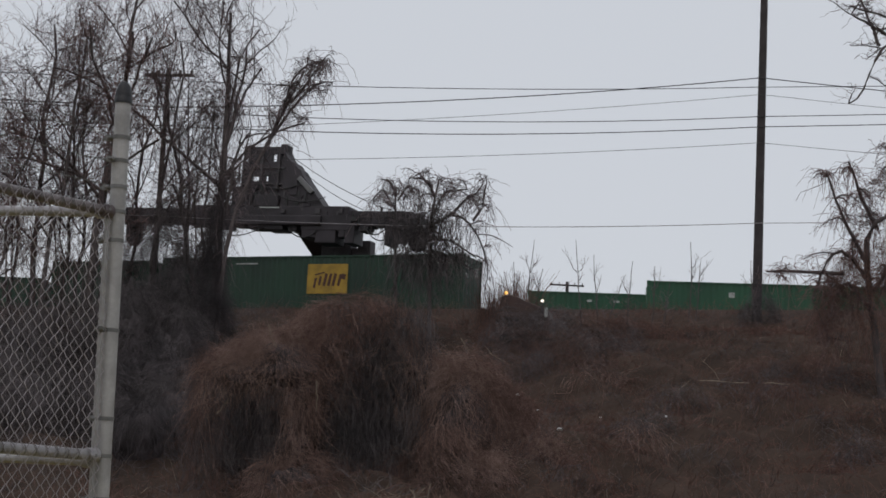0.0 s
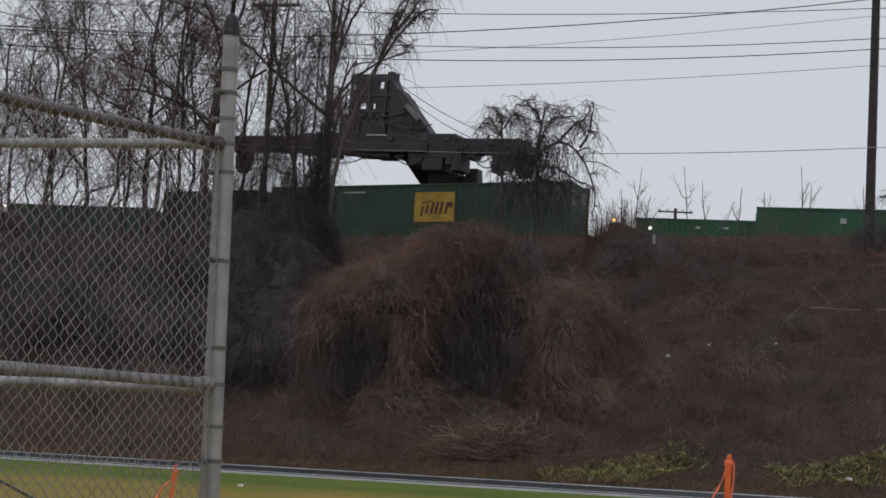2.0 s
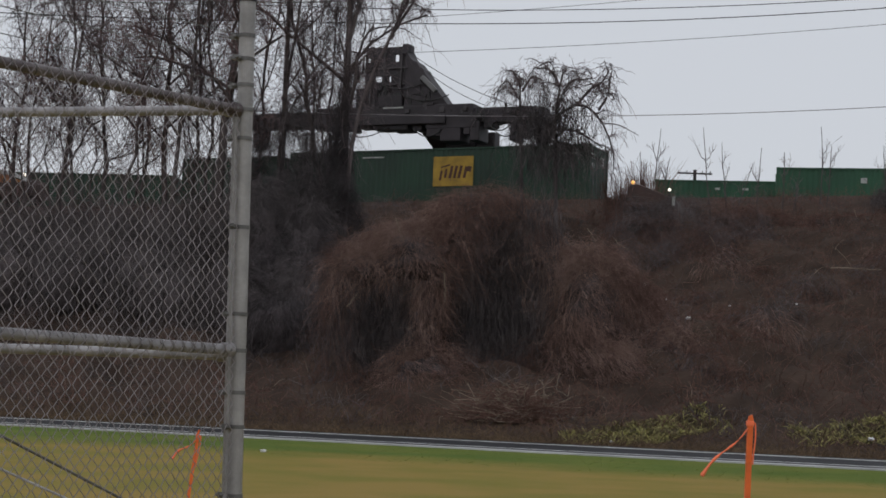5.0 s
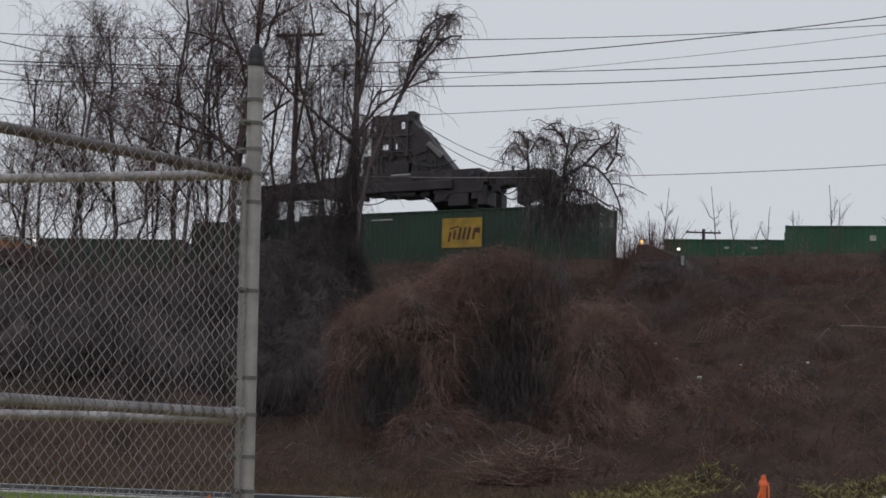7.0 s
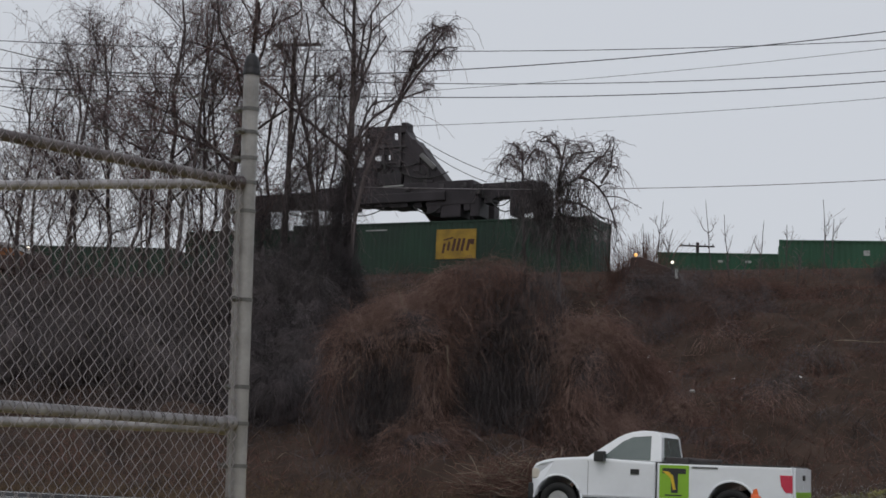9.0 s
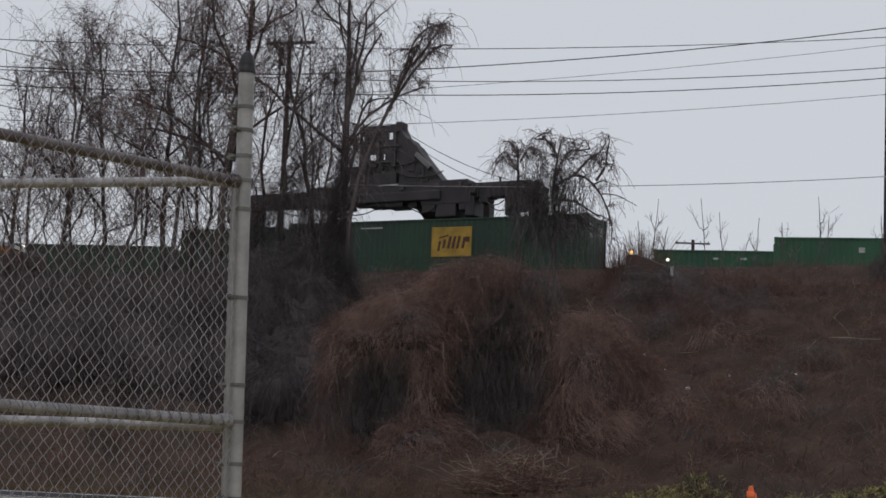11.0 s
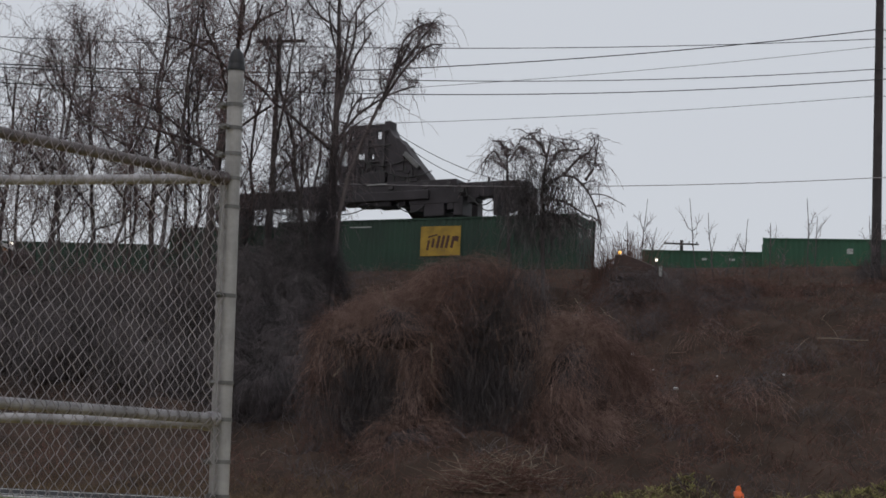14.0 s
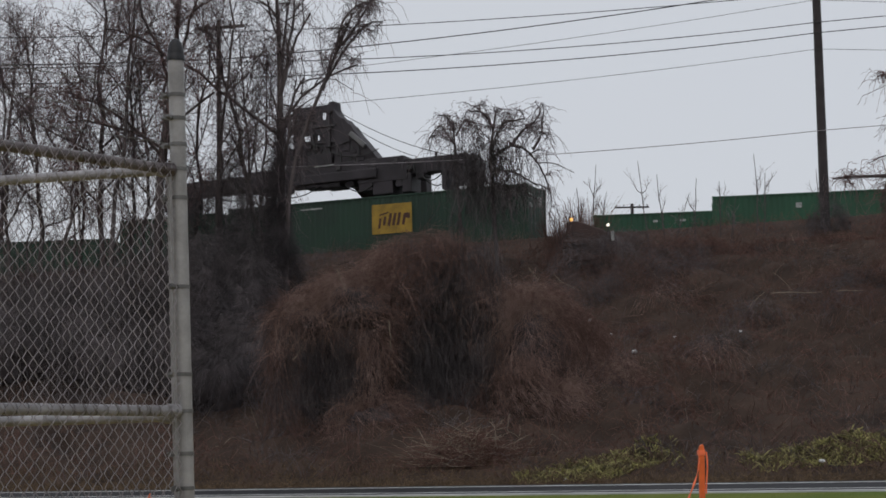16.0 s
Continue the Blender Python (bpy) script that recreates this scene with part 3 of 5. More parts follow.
    for sel, mm in ((tone, tones[0]), (~tone, tones[1])):
        tagged(tubes("vine_coat", P[sel], R[sel], mm, m), kind="stuff")
    # dark strands set back in each gap paint the hollow's shade
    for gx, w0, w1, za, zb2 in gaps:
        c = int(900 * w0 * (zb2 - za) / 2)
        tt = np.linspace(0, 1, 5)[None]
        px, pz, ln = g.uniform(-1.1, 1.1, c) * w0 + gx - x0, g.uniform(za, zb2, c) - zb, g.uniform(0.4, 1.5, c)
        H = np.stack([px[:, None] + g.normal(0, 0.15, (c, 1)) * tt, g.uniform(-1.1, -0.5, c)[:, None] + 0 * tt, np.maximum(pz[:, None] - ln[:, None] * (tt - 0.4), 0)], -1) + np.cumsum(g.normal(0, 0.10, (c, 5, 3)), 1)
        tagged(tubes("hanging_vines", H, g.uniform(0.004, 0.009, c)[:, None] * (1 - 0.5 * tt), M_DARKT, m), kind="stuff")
    return m


def zg(x, y):
    return float(height(*to_sn(x, y)))


def blob(x, y, top, rx, ry, base=None):
    return (x, y, zg(x, y) - 0.3 if base is None else base, top, rx, ry)


# the mound's hollows get their shade from the dark core colour and gap strands
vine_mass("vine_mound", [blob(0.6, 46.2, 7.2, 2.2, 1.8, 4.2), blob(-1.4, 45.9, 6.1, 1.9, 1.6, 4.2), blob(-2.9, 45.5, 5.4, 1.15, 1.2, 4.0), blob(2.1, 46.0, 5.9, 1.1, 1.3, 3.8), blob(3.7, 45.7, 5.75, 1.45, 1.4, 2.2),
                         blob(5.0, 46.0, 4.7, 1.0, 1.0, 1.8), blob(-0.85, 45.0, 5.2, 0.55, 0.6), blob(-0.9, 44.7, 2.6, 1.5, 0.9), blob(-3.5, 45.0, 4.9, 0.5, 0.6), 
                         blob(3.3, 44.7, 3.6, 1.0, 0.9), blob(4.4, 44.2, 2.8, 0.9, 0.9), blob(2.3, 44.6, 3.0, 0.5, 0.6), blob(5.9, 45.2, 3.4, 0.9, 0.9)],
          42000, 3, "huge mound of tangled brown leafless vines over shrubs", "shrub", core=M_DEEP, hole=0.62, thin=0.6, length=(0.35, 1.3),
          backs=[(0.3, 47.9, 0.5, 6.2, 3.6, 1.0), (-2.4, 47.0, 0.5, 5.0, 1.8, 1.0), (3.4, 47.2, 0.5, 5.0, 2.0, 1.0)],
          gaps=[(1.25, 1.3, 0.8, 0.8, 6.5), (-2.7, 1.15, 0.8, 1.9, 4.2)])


def build_crest():
    """Darker, taller thickets along the top of the bank."""
    dark = (M_DARKT, M_DARKT)
    lab = "dark thicket of vines and undergrowth below the trees"
    vine_mass("thicket", [blob(-6.9, 60.5, 12.4, 1.0, 1.0), blob(-8.0, 60.0, 10.6, 1.2, 1.2), blob(-5.8, 60.3, 11.4, 0.7, 0.8), blob(-6.4, 59.0, 9.9, 1.3, 1.0), blob(-7.4, 57.5, 8.8, 1.5, 1.2), blob(-5.7, 57.0, 8.0, 1.3, 1.1),
                          blob(-6.0, 53.0, 6.3, 1.5, 1.0), blob(-5.0, 51.0, 5.2, 1.2, 1.0), blob(-7.3, 52.0, 5.6, 1.5, 1.0), blob(-5.9, 49.4, 4.2, 1.5, 0.9)],
              15500, 61, lab, "thicket", "dark thickets", (M_BLACKV, M_DARKT), M_DEEP, hole=0.22)
    vine_mass("thicket", [blob(-9.6, 61, 8.9, 1.4, 1.2), blob(-11.4, 61.5, 8.3, 1.5, 1.2), blob(-13.4, 62, 8.1, 1.6, 1.2), blob(-10.5, 59.5, 8.0, 1.8, 1.2), blob(-13.0, 60, 7.8, 1.8, 1.3), blob(-11.8, 57.5, 7.4, 2.2, 1.4),
                          blob(-10.3, 54.5, 5.9, 1.9, 1.2), blob(-13.6, 56.0, 6.2, 2.0, 1.2), blob(-9.0, 52.5, 5.0, 1.6, 1.0)],
              11500, 62, lab, "thicket", "dark thickets", dark, M_DEEP, hole=0.5)
    vine_mass("thicket", [blob(-15.4, 63, 8.2, 1.6, 1.2), blob(-17.4, 64, 8.3, 1.7, 1.3), blob(-19.6, 64.5, 8.3, 1.7, 1.3), blob(-15.2, 60.5, 7.8, 2.0, 1.3), blob(-18.0, 61.5, 7.9, 2.0, 1.3), blob(-21.6, 65, 8.4, 1.7, 1.2), blob(-16.4, 58.0, 6.6, 2.0, 1.2), blob(-19.0, 59.5, 6.8, 2.0, 1.2)],
              8600, 63, lab, "thicket", "dark thickets", dark, M_DEEP, hole=0.5)
    vine_mass("thicket", [blob(-4.72, 59.9, 13.6, 0.36, 0.3), blob(-4.8, 59.6, 11.4, 0.5, 0.4), blob(-4.6, 59.2, 9.4, 0.75, 0.6)], 7000, 64, "dark vines climbing a tree trunk", "thicket", "dark thickets", (M_BLACKV, M_BLACKV), None, length=(0.3, 0.9))
    vine_mass("thicket", [blob(17.1, 63.7, 11.2, 0.45, 0.4, 8.6), blob(17.0, 63.4, 10.3, 0.9, 0.6, 8.4)], 1500, 67, "dark vines climbing the foot of a utility pole", "thicket", "dark thickets", dark, None, length=(0.3, 0.9))
    g = np.random.default_rng(77)
    for k in range(26):
        x, y = g.uniform(5.5, 17.5), g.uniform(42.5, 57.0)
        h = g.uniform(0.5, 1.15)
        vine_mass("brush_clump", [blob(x, y, zg(x, y) + h, g.uniform(0.6, 1.3), 0.7), blob(x + g.uniform(-1, 1), y + 0.3, zg(x, y) + h * 0.8, 0.8, 0.6)], 620, 300 + k, "leafless clump of brown vines on the bank", "brush", "brush clumps",
                  ((M_RUST, M_DARKT), (M_TWIG, M_DARKT), (M_DARKT, M_RUST), (M_VINE, M_TWIG))[k % 4], None, length=(0.3, 1.0), hole=0.4, thin=0.8)
    for k, (x, y, top) in enumerate(((6.4, 60.8, 9.0), (8.1, 60.5, 9.15), (9.8, 60.5, 8.95))):
        vine_mass("crest_brush", [blob(x, y, top, 1.2, 0.8), blob(x + 0.9, y - 0.2, top - 0.2, 1.0, 0.8), blob(x, y - 1.4, top - 0.75, 1.3, 1.0), blob(x + 0.5, y - 2.8, top - 1.45, 1.4, 1.0), blob(x - 0.3, y - 4.2, top - 2.2, 1.3, 1.0)], 3800, 90 + k, "dark brown leafless brush before the yard machine", "brush", "brush on the crest", (M_TWIG, M_DARKT), core=None, length=(0.3, 1.0), hole=0.3, thin=0.65)
    low = "leafless reddish-brown brush along the top of the bank"
    for k, (x, top) in enumerate(((6.6, 8.7), (10.6, 9.0), (11.6, 8.95), (14.2, 8.8), (16.8, 8.75), (19.4, 8.7), (22.0, 8.65))):
        y = 63.6 - (x - 7) * 0.28
        vine_mass("crest_brush", [blob(x, y, top, 1.5, 0.9), blob(x + 1.2, y - 0.3, top - 0.15, 1.2, 0.8), blob(x - 0.4, y - 1.4, top - 1.0, 1.4, 0.9)], 1700, 70 + k, low, "brush", "brush on the crest", (M_TWIG, M_RUST), length=(0.3, 0.9), hole=0.6)


build_crest()


# ---------- bare trees ----------
def grow(g, p, d, length, r, level, out, spread, droop, wig):
    """Recursive limbs; each one is a polyline of 7 points with radii."""
    K = 7
    pts, q, dd = [Vector(p)], Vector(p), Vector(d).normalized()
    for k in range(K - 1):
        dd = (dd + Vector(g.normal(0, wig, 3)) + Vector((0, 0, -droop * (level / 3.0) ** 2))).normalized()
        q = q + dd * (length / (K - 1))
        pts.append(q.copy())
    end = r * (0.55 if level < 2 else 0.25)
    out.append((level, pts, [r + (end - r) * k / (K - 1) for k in range(K)]))
    return pts, dd, end


def tree(x, y, top, lean=(0, 0), r=0.16, seed=0, twigs=1500, spread=1.0, vines=0.5, limbs=9, tone=M_FINE, z_base=None, first=0.35, bend=1.0,
         label="bare leafless tree hung with vines on the bank"):
    g = np.random.default_rng(seed + 100)
    s, n = to_sn(x, y)
    z0 = float(height(s, n)) - 0.1 if z_base is None else z_base
    H = top - z0
    ob = thing("bare_tree", pose(x, y, z0), label, "tree", "bare trees on the bank")
    out = []
    K = 12
    # trunk
    t = np.linspace(0, 1, K)
    wobx, woby = bend * np.cumsum(g.normal(0, 0.11, K)), bend * np.cumsum(g.normal(0, 0.08, K))
    trunk = np.stack([lean[0] * H * t ** 1.5 + wobx - wobx[0], lean[1] * H * t + woby - woby[0], H * t * 0.93], -1)
    tr = r * (1 - 0.8 * t) + 0.012
    tubes("trunk", trunk[None], tr[None], M_BARK, ob, sides=8, smooth=True)
    mains = []
    for k in range(limbs):
        f = first + (0.97 - first) * (k + g.random()) / limbs
        i = f * (K - 1)
        i0 = int(i)
        p = trunk[i0] + (trunk[min(i0 + 1, K - 1)] - trunk[i0]) * (i - i0)
        a = g.uniform(0, 2 * np.pi)
        d = Vector((math.cos(a) * 0.75 * spread, math.sin(a) * 0.75 * spread, g.uniform(0.55, 1.3)))
        rr = (r * (1 - 0.8 * f)) * g.uniform(0.4, 0.65) + 0.008
        pts, dd, e = grow(g, p, d, H * g.uniform(0.16, 0.34) * (1.25 - 0.6 * f), rr, 1, out, spread, 0.0, 0.16)
        mains.append((pts, rr))
        for j in range(4):
            b = pts[2 + j % 5]
            d2 = Vector(g.normal(0, 0.6, 3)) + Vector((0, 0, 0.5)) + Vector(d) * 0.5
            p2, _, _ = grow(g, b, d2, H * g.uniform(0.07, 0.17), rr * 0.5, 2, out, spread, 0.02, 0.2)
            mains.append((p2, rr * 0.5))
    P = np.array([[tuple(v) for v in o[1]] for o in out])
    R = np.array([o[2] for o in out])
    tubes("bough", P, R, M_BARK, ob, sides=5, smooth=True)
    # fine twigs, and hanging vine ends
    twigs = int(twigs * 0.52)
    pick = g.integers(0, len(P), twigs)
    at = g.integers(1, 7, twigs)
    base = P[pick, at]
    # some gather into dark clots of vine
    clot = g.random(twigs) < 0.22
    heart = P[g.integers(0, len(P), 5), 3]
    base = np.where(clot[:, None], heart[g.integers(0, 5, twigs)] + g.normal(0, 0.28, (twigs, 3)), base)
    k5 = 5
    tt = np.linspace(0, 1, k5)[None, :, None]
    d = g.normal(0, 0.55, (twigs, 3))
    hang = g.random(twigs) < vines
    d[:, 2] = np.where(hang, g.uniform(-0.3, 0.5, twigs), g.uniform(0.2, 1.2, twigs))
    ln = np.where(hang, g.uniform(0.5, 1.7, twigs), g.uniform(0.35, 1.2, twigs)) * np.where(clot, 0.5, 1.0)
    tw = base[:, None] + d[:, None] * ln[:, None, None] * tt
    tw[..., 2] -= np.where(hang, 0.9, 0.05)[:, None] * ln[:, None] * tt[..., 0] ** 2
    tw += np.cumsum(g.normal(0, 0.075, tw.shape), 1)
    rr = g.uniform(0.007, 0.013, twigs)[:, None] * (1 - 0.5 * tt[..., 0])
    tagged(tubes("crown", tw, rr, tone, ob), kind="stuff")
    return ob


def build_trees():
    T = tree
    T(-9.4, 61, 21.5, (0.03, 0), 0.20, 1, 2600, 1.0, 0.45, 13, M_RED)
    T(-12.0, 62, 20.5, (-0.02, 0), 0.13, 2, 2200, 1.1, 0.5, 11)
    T(-14.3, 63, 19.0, (0.0, 0), 0.11, 3, 2200, 1.2, 0.5, 11)
    T(-11.2, 60, 19.5, (0.05, 0), 0.10, 4, 1500, 0.9, 0.4, 9)
    T(-7.6, 61, 19.5, (0.02, 0), 0.09, 5, 1100, 0.7, 0.4, 8)
    T(-4.72, 60, 20.8, (0.0, 0), 0.2, 6, 2600, 0.55, 0.7, 13, bend=0.3)
    T(-5.2, 61, 18.2, (-0.18, 0), 0.12, 7, 900, 0.6, 0.5, 7)
    T(-8.5, 62.5, 19.0, (0.04, 0), 0.08, 8, 1100, 0.8, 0.5, 8)
    T(-16.5, 64, 18.0, (0.05, 0), 0.12, 9, 1800, 1.2, 0.5, 9, M_RED)
    T(-18.6, 65, 17.0, (0.0, 0), 0.12, 10, 1500, 1.2, 0.5, 9)
    T(-10.3, 64, 17.5, (-0.05, 0), 0.09, 11, 1200, 1.0, 0.4, 8)
    for k, (x, y, top, r) in enumerate(((-6.2, 62, 18.0, 0.06), (-9.0, 60, 18.5, 0.07), (-10.6, 62.5, 20.0, 0.08), (-12.8, 63.5, 18.5, 0.07), (-15.4, 62, 17.5, 0.08), (-17.6, 63, 16.5, 0.08), (-5.6, 62.5, 17.5, 0.06))):
        T(x, y, top, (0.02 * (k % 3 - 1), 0), r, 30 + k, 900, 0.7, 0.6, 7, (M_FINE, M_RED)[k % 2], first=0.25)
    for k, (x, y, top) in enumerate(((-8.4, 61.5, 12.6), (-10.0, 62, 12.9), (-11.6, 62.5, 12.4), (-13.6, 63, 12.8), (-15.0, 63.5, 12.3), (-17.0, 64, 12.7), (-19.0, 65, 12.4), (-5.9, 61.5, 13.2))):
        T(x, y, top, (0.05 * (k % 3 - 1), 0), 0.05, 60 + k, 600, 1.1, 0.5, 8, (M_RED, M_FINE)[k % 2], first=0.12)
    T(-13.2, 60.5, 16.5, (0.1, 0), 0.08, 12, 1200, 1.1, 0.5, 8, M_RED)


build_trees()


# ---------- shipping containers ----------
HYAW = -24
HCA, HSA = math.cos(radians(24)), math.sin(radians(24))


def handler_at(along, across, z):
    """World place from the big container's own line."""
    return (5.75 + along * HCA + across * HSA, 74.0 - along * HSA + across * HCA, z)


def container(x, y, z, yaw, length, h, label, paint, seed=0, panel=True, width=2.6):
    """x, y: the front right lower corner; the long side runs to the left, seen from the road."""
    c = thing("shipping_container", pose(x, y, z, 0, 0, yaw), label, "container", "shipping containers")
    def wall(x0, x1, y, z0, z1, rib, depth, name, along="x"):
        # corrugated sheet
        k = max(2, int((x1 - x0) / rib))
        xs, ys = [], []
        for i in range(k):
            a = x0 + (x1 - x0) * i / k
            w = (x1 - x0) / k
            xs += [a, a + w * 0.35, a + w * 0.5, a + w * 0.85]
            ys += [0, 0, depth, depth]
        xs.append(x1), ys.append(0)
        n2 = len(xs)
        V = np.zeros((n2, 2, 3))
        V[:, :, 0 if along == "x" else 1] = np.array(xs)[:, None]
        V[:, :, 1 if along == "x" else 0] = (y + np.array(ys))[:, None]
        V[:, 0, 2], V[:, 1, 2] = z0, z1
        i = np.arange(n2 * 2).reshape(n2, 2)
        Q = np.stack([i[:-1, 0], i[1:, 0], i[1:, 1], i[:-1, 1]], -1)
        return arrays(name, V.reshape(-1, 3), Q, paint, c)
    wall(-length + 0.12, -0.12, 0.03, 0.14, h - 0.1, 0.28, 0.035, "side_panel")
    wall(-length + 0.12, -0.12, width - 0.065, 0.14, h - 0.1, 0.28, 0.035, "side_panel")
    bm = B()
    box(bm, -length + 0.06, -0.06, 0.08, width - 0.08, h - 0.09, h - 0.03)
    part("roof_panel", bm, paint, c)
    bm = B()
    box(bm, -length + 0.06, -0.06, 0.08, width - 0.08, 0.06, 0.14)
    part("floor_frame", bm, paint, c)
    for xx in (-length, -0.13):
        for yy in (0.0, width - 0.13):
            bm = B()
            box(bm, xx, xx + 0.13, yy, yy + 0.13, 0, h, 0.012)
            part("corner_post", bm, paint, c)
            for zz in (0, h - 0.12):
                bm = B()
                box(bm, xx - 0.006, xx + 0.165, yy - 0.006, yy + 0.136, zz, zz + 0.125, 0.015)
                part("corner_casting", bm, M_STEELG if zz == 0 else paint, c)
    for yy in (0.005, width - 0.085):
        for zz in (0.02, h - 0.1):
            bm = B()
            box(bm, -length + 0.13, -0.13, yy, yy + 0.08, zz, zz + 0.09, 0.01)
            part("side_rail", bm, paint, c)
    # doors on the right end, plain wall on the left
    for k, (y0, y1) in enumerate(((0.14, width / 2 - 0.01), (width / 2 + 0.01, width - 0.14))):
        bm = B()
        box(bm, -0.09, -0.04, y0, y1, 0.15, h - 0.12, 0.01)
        door = part("door", bm, paint, c)
        for f in (0.3, 0.72):
            bm = B()
            yy = y0 + (y1 - y0) * f
            cyl(bm, (-0.01, yy, 0.12), (-0.01, yy, h - 0.08), 0.02, seg=8)
            box(bm, -0.03, 0.03, yy - 0.05, yy + 0.05, 1.0, 1.08)
            part("lock_rod", bm, M_STEELG, door, "grey steel door locking rod")
    bm = B()
    box(bm, -length + 0.03, -length + 0.07, 0.13, width - 0.13, 0.1, h - 0.1)
    part("end_wall", bm, paint, c)
    return c


def plate(name, x0, x1, z0, z1, y, material, parent, label="", t=0.01):
    bm = B()
    box(bm, x0, x1, y - t, y, z0, z1, 0.002)
    return part(name, bm, material, parent, label)


def build_containers():
    cy = -24
    c = container(5.75, 74.0, 10.23, cy, 16.15, 2.86, "dark green corrugated container with a yellow square decal", M_GREEN)
    # decal: yellow square with dark red strokes standing for its lettering
    p = plate("decal", -8.08, -5.95, 0.975, 2.43, 0.012, M_YELLOW, c, "yellow square decal with dark red strokes", 0.012)
    for x, z, w, h, tilt in ((-7.66, 1.50, 0.12, 0.50, 10), (-7.42, 1.96, 0.50, 0.07, -14), (-7.40, 1.60, 0.12, 0.44, 10), (-7.12, 1.66, 0.14, 0.62, 12), (-6.88, 1.66, 0.14, 0.62, 12), (-6.64, 1.66, 0.14, 0.62, 12), (-6.36, 1.64, 0.14, 0.58, 12), (-6.16, 1.80, 0.22, 0.26, 12)):
        bm = B()
        box(bm, -w / 2, w / 2, -0.006, 0.002, -h / 2, h / 2, m=Matrix.Translation((x, -0.004, z)) @ Matrix.Rotation(radians(tilt), 4, "Y"))
        part("decal_stroke", bm, M_MAROON, p)
    for x0, x1, z in ((-12.0, -10.8, 2.46), (-1.35, -0.65, 2.52), (-1.35, -0.65, 2.38)):
        plate("marking", x0, x1, z, z + 0.06, 0.022, M_WHITE, c, "faded white marking bar")
    for x0, x1 in ((-14.2, -13.7), (-12.9, -12.6), (-11.0, -10.1), (-9.6, -8.4)):
        plate("reflector_strip", x0, x1, 0.04, 0.10, 0.0, M_WHITE, c, "white reflective strip")
    for y0, y1, z0, z1 in ((0.3, 0.75, 2.2, 2.45), (0.35, 0.7, 1.8, 2.0), (1.6, 2.1, 2.0, 2.4)):
        bm = B()
        box(bm, -0.035, -0.028, y0, y1, z0, z1)
        part("door_label", bm, M_WHITE, c, "white door label")
    g = "green corrugated container parked in the rail yard"
    far = container(26.13, 83.05, 10.23, -8, 16.15, 2.86, g, M_GREEN2)
    far2 = container(31.4, 76.6, 10.23, -10, 16.15, 2.86, g, M_GREEN2)
    plate("marking", -12.05, -11.75, 2.1, 2.36, 0.022, M_WHITE, far2, "white stencilled marking")
    plate("marking", -11.55, -11.2, 2.34, 2.46, 0.022, M_WHITE, far, "white stencilled marking")
    plate("marking", -12.95, -12.7, 2.34, 2.46, 0.022, M_WHITE, far, "white stencilled marking")
    container(-16.6, 90.0, 10.23, -6, 16.15, 2.75, g, M_GREEN)
    container(*handler_at(-16.6, 0.05, 10.23), cy, 6.1, 2.75, "short dark green container standing end to end with a longer one", M_GREEN)


build_containers()


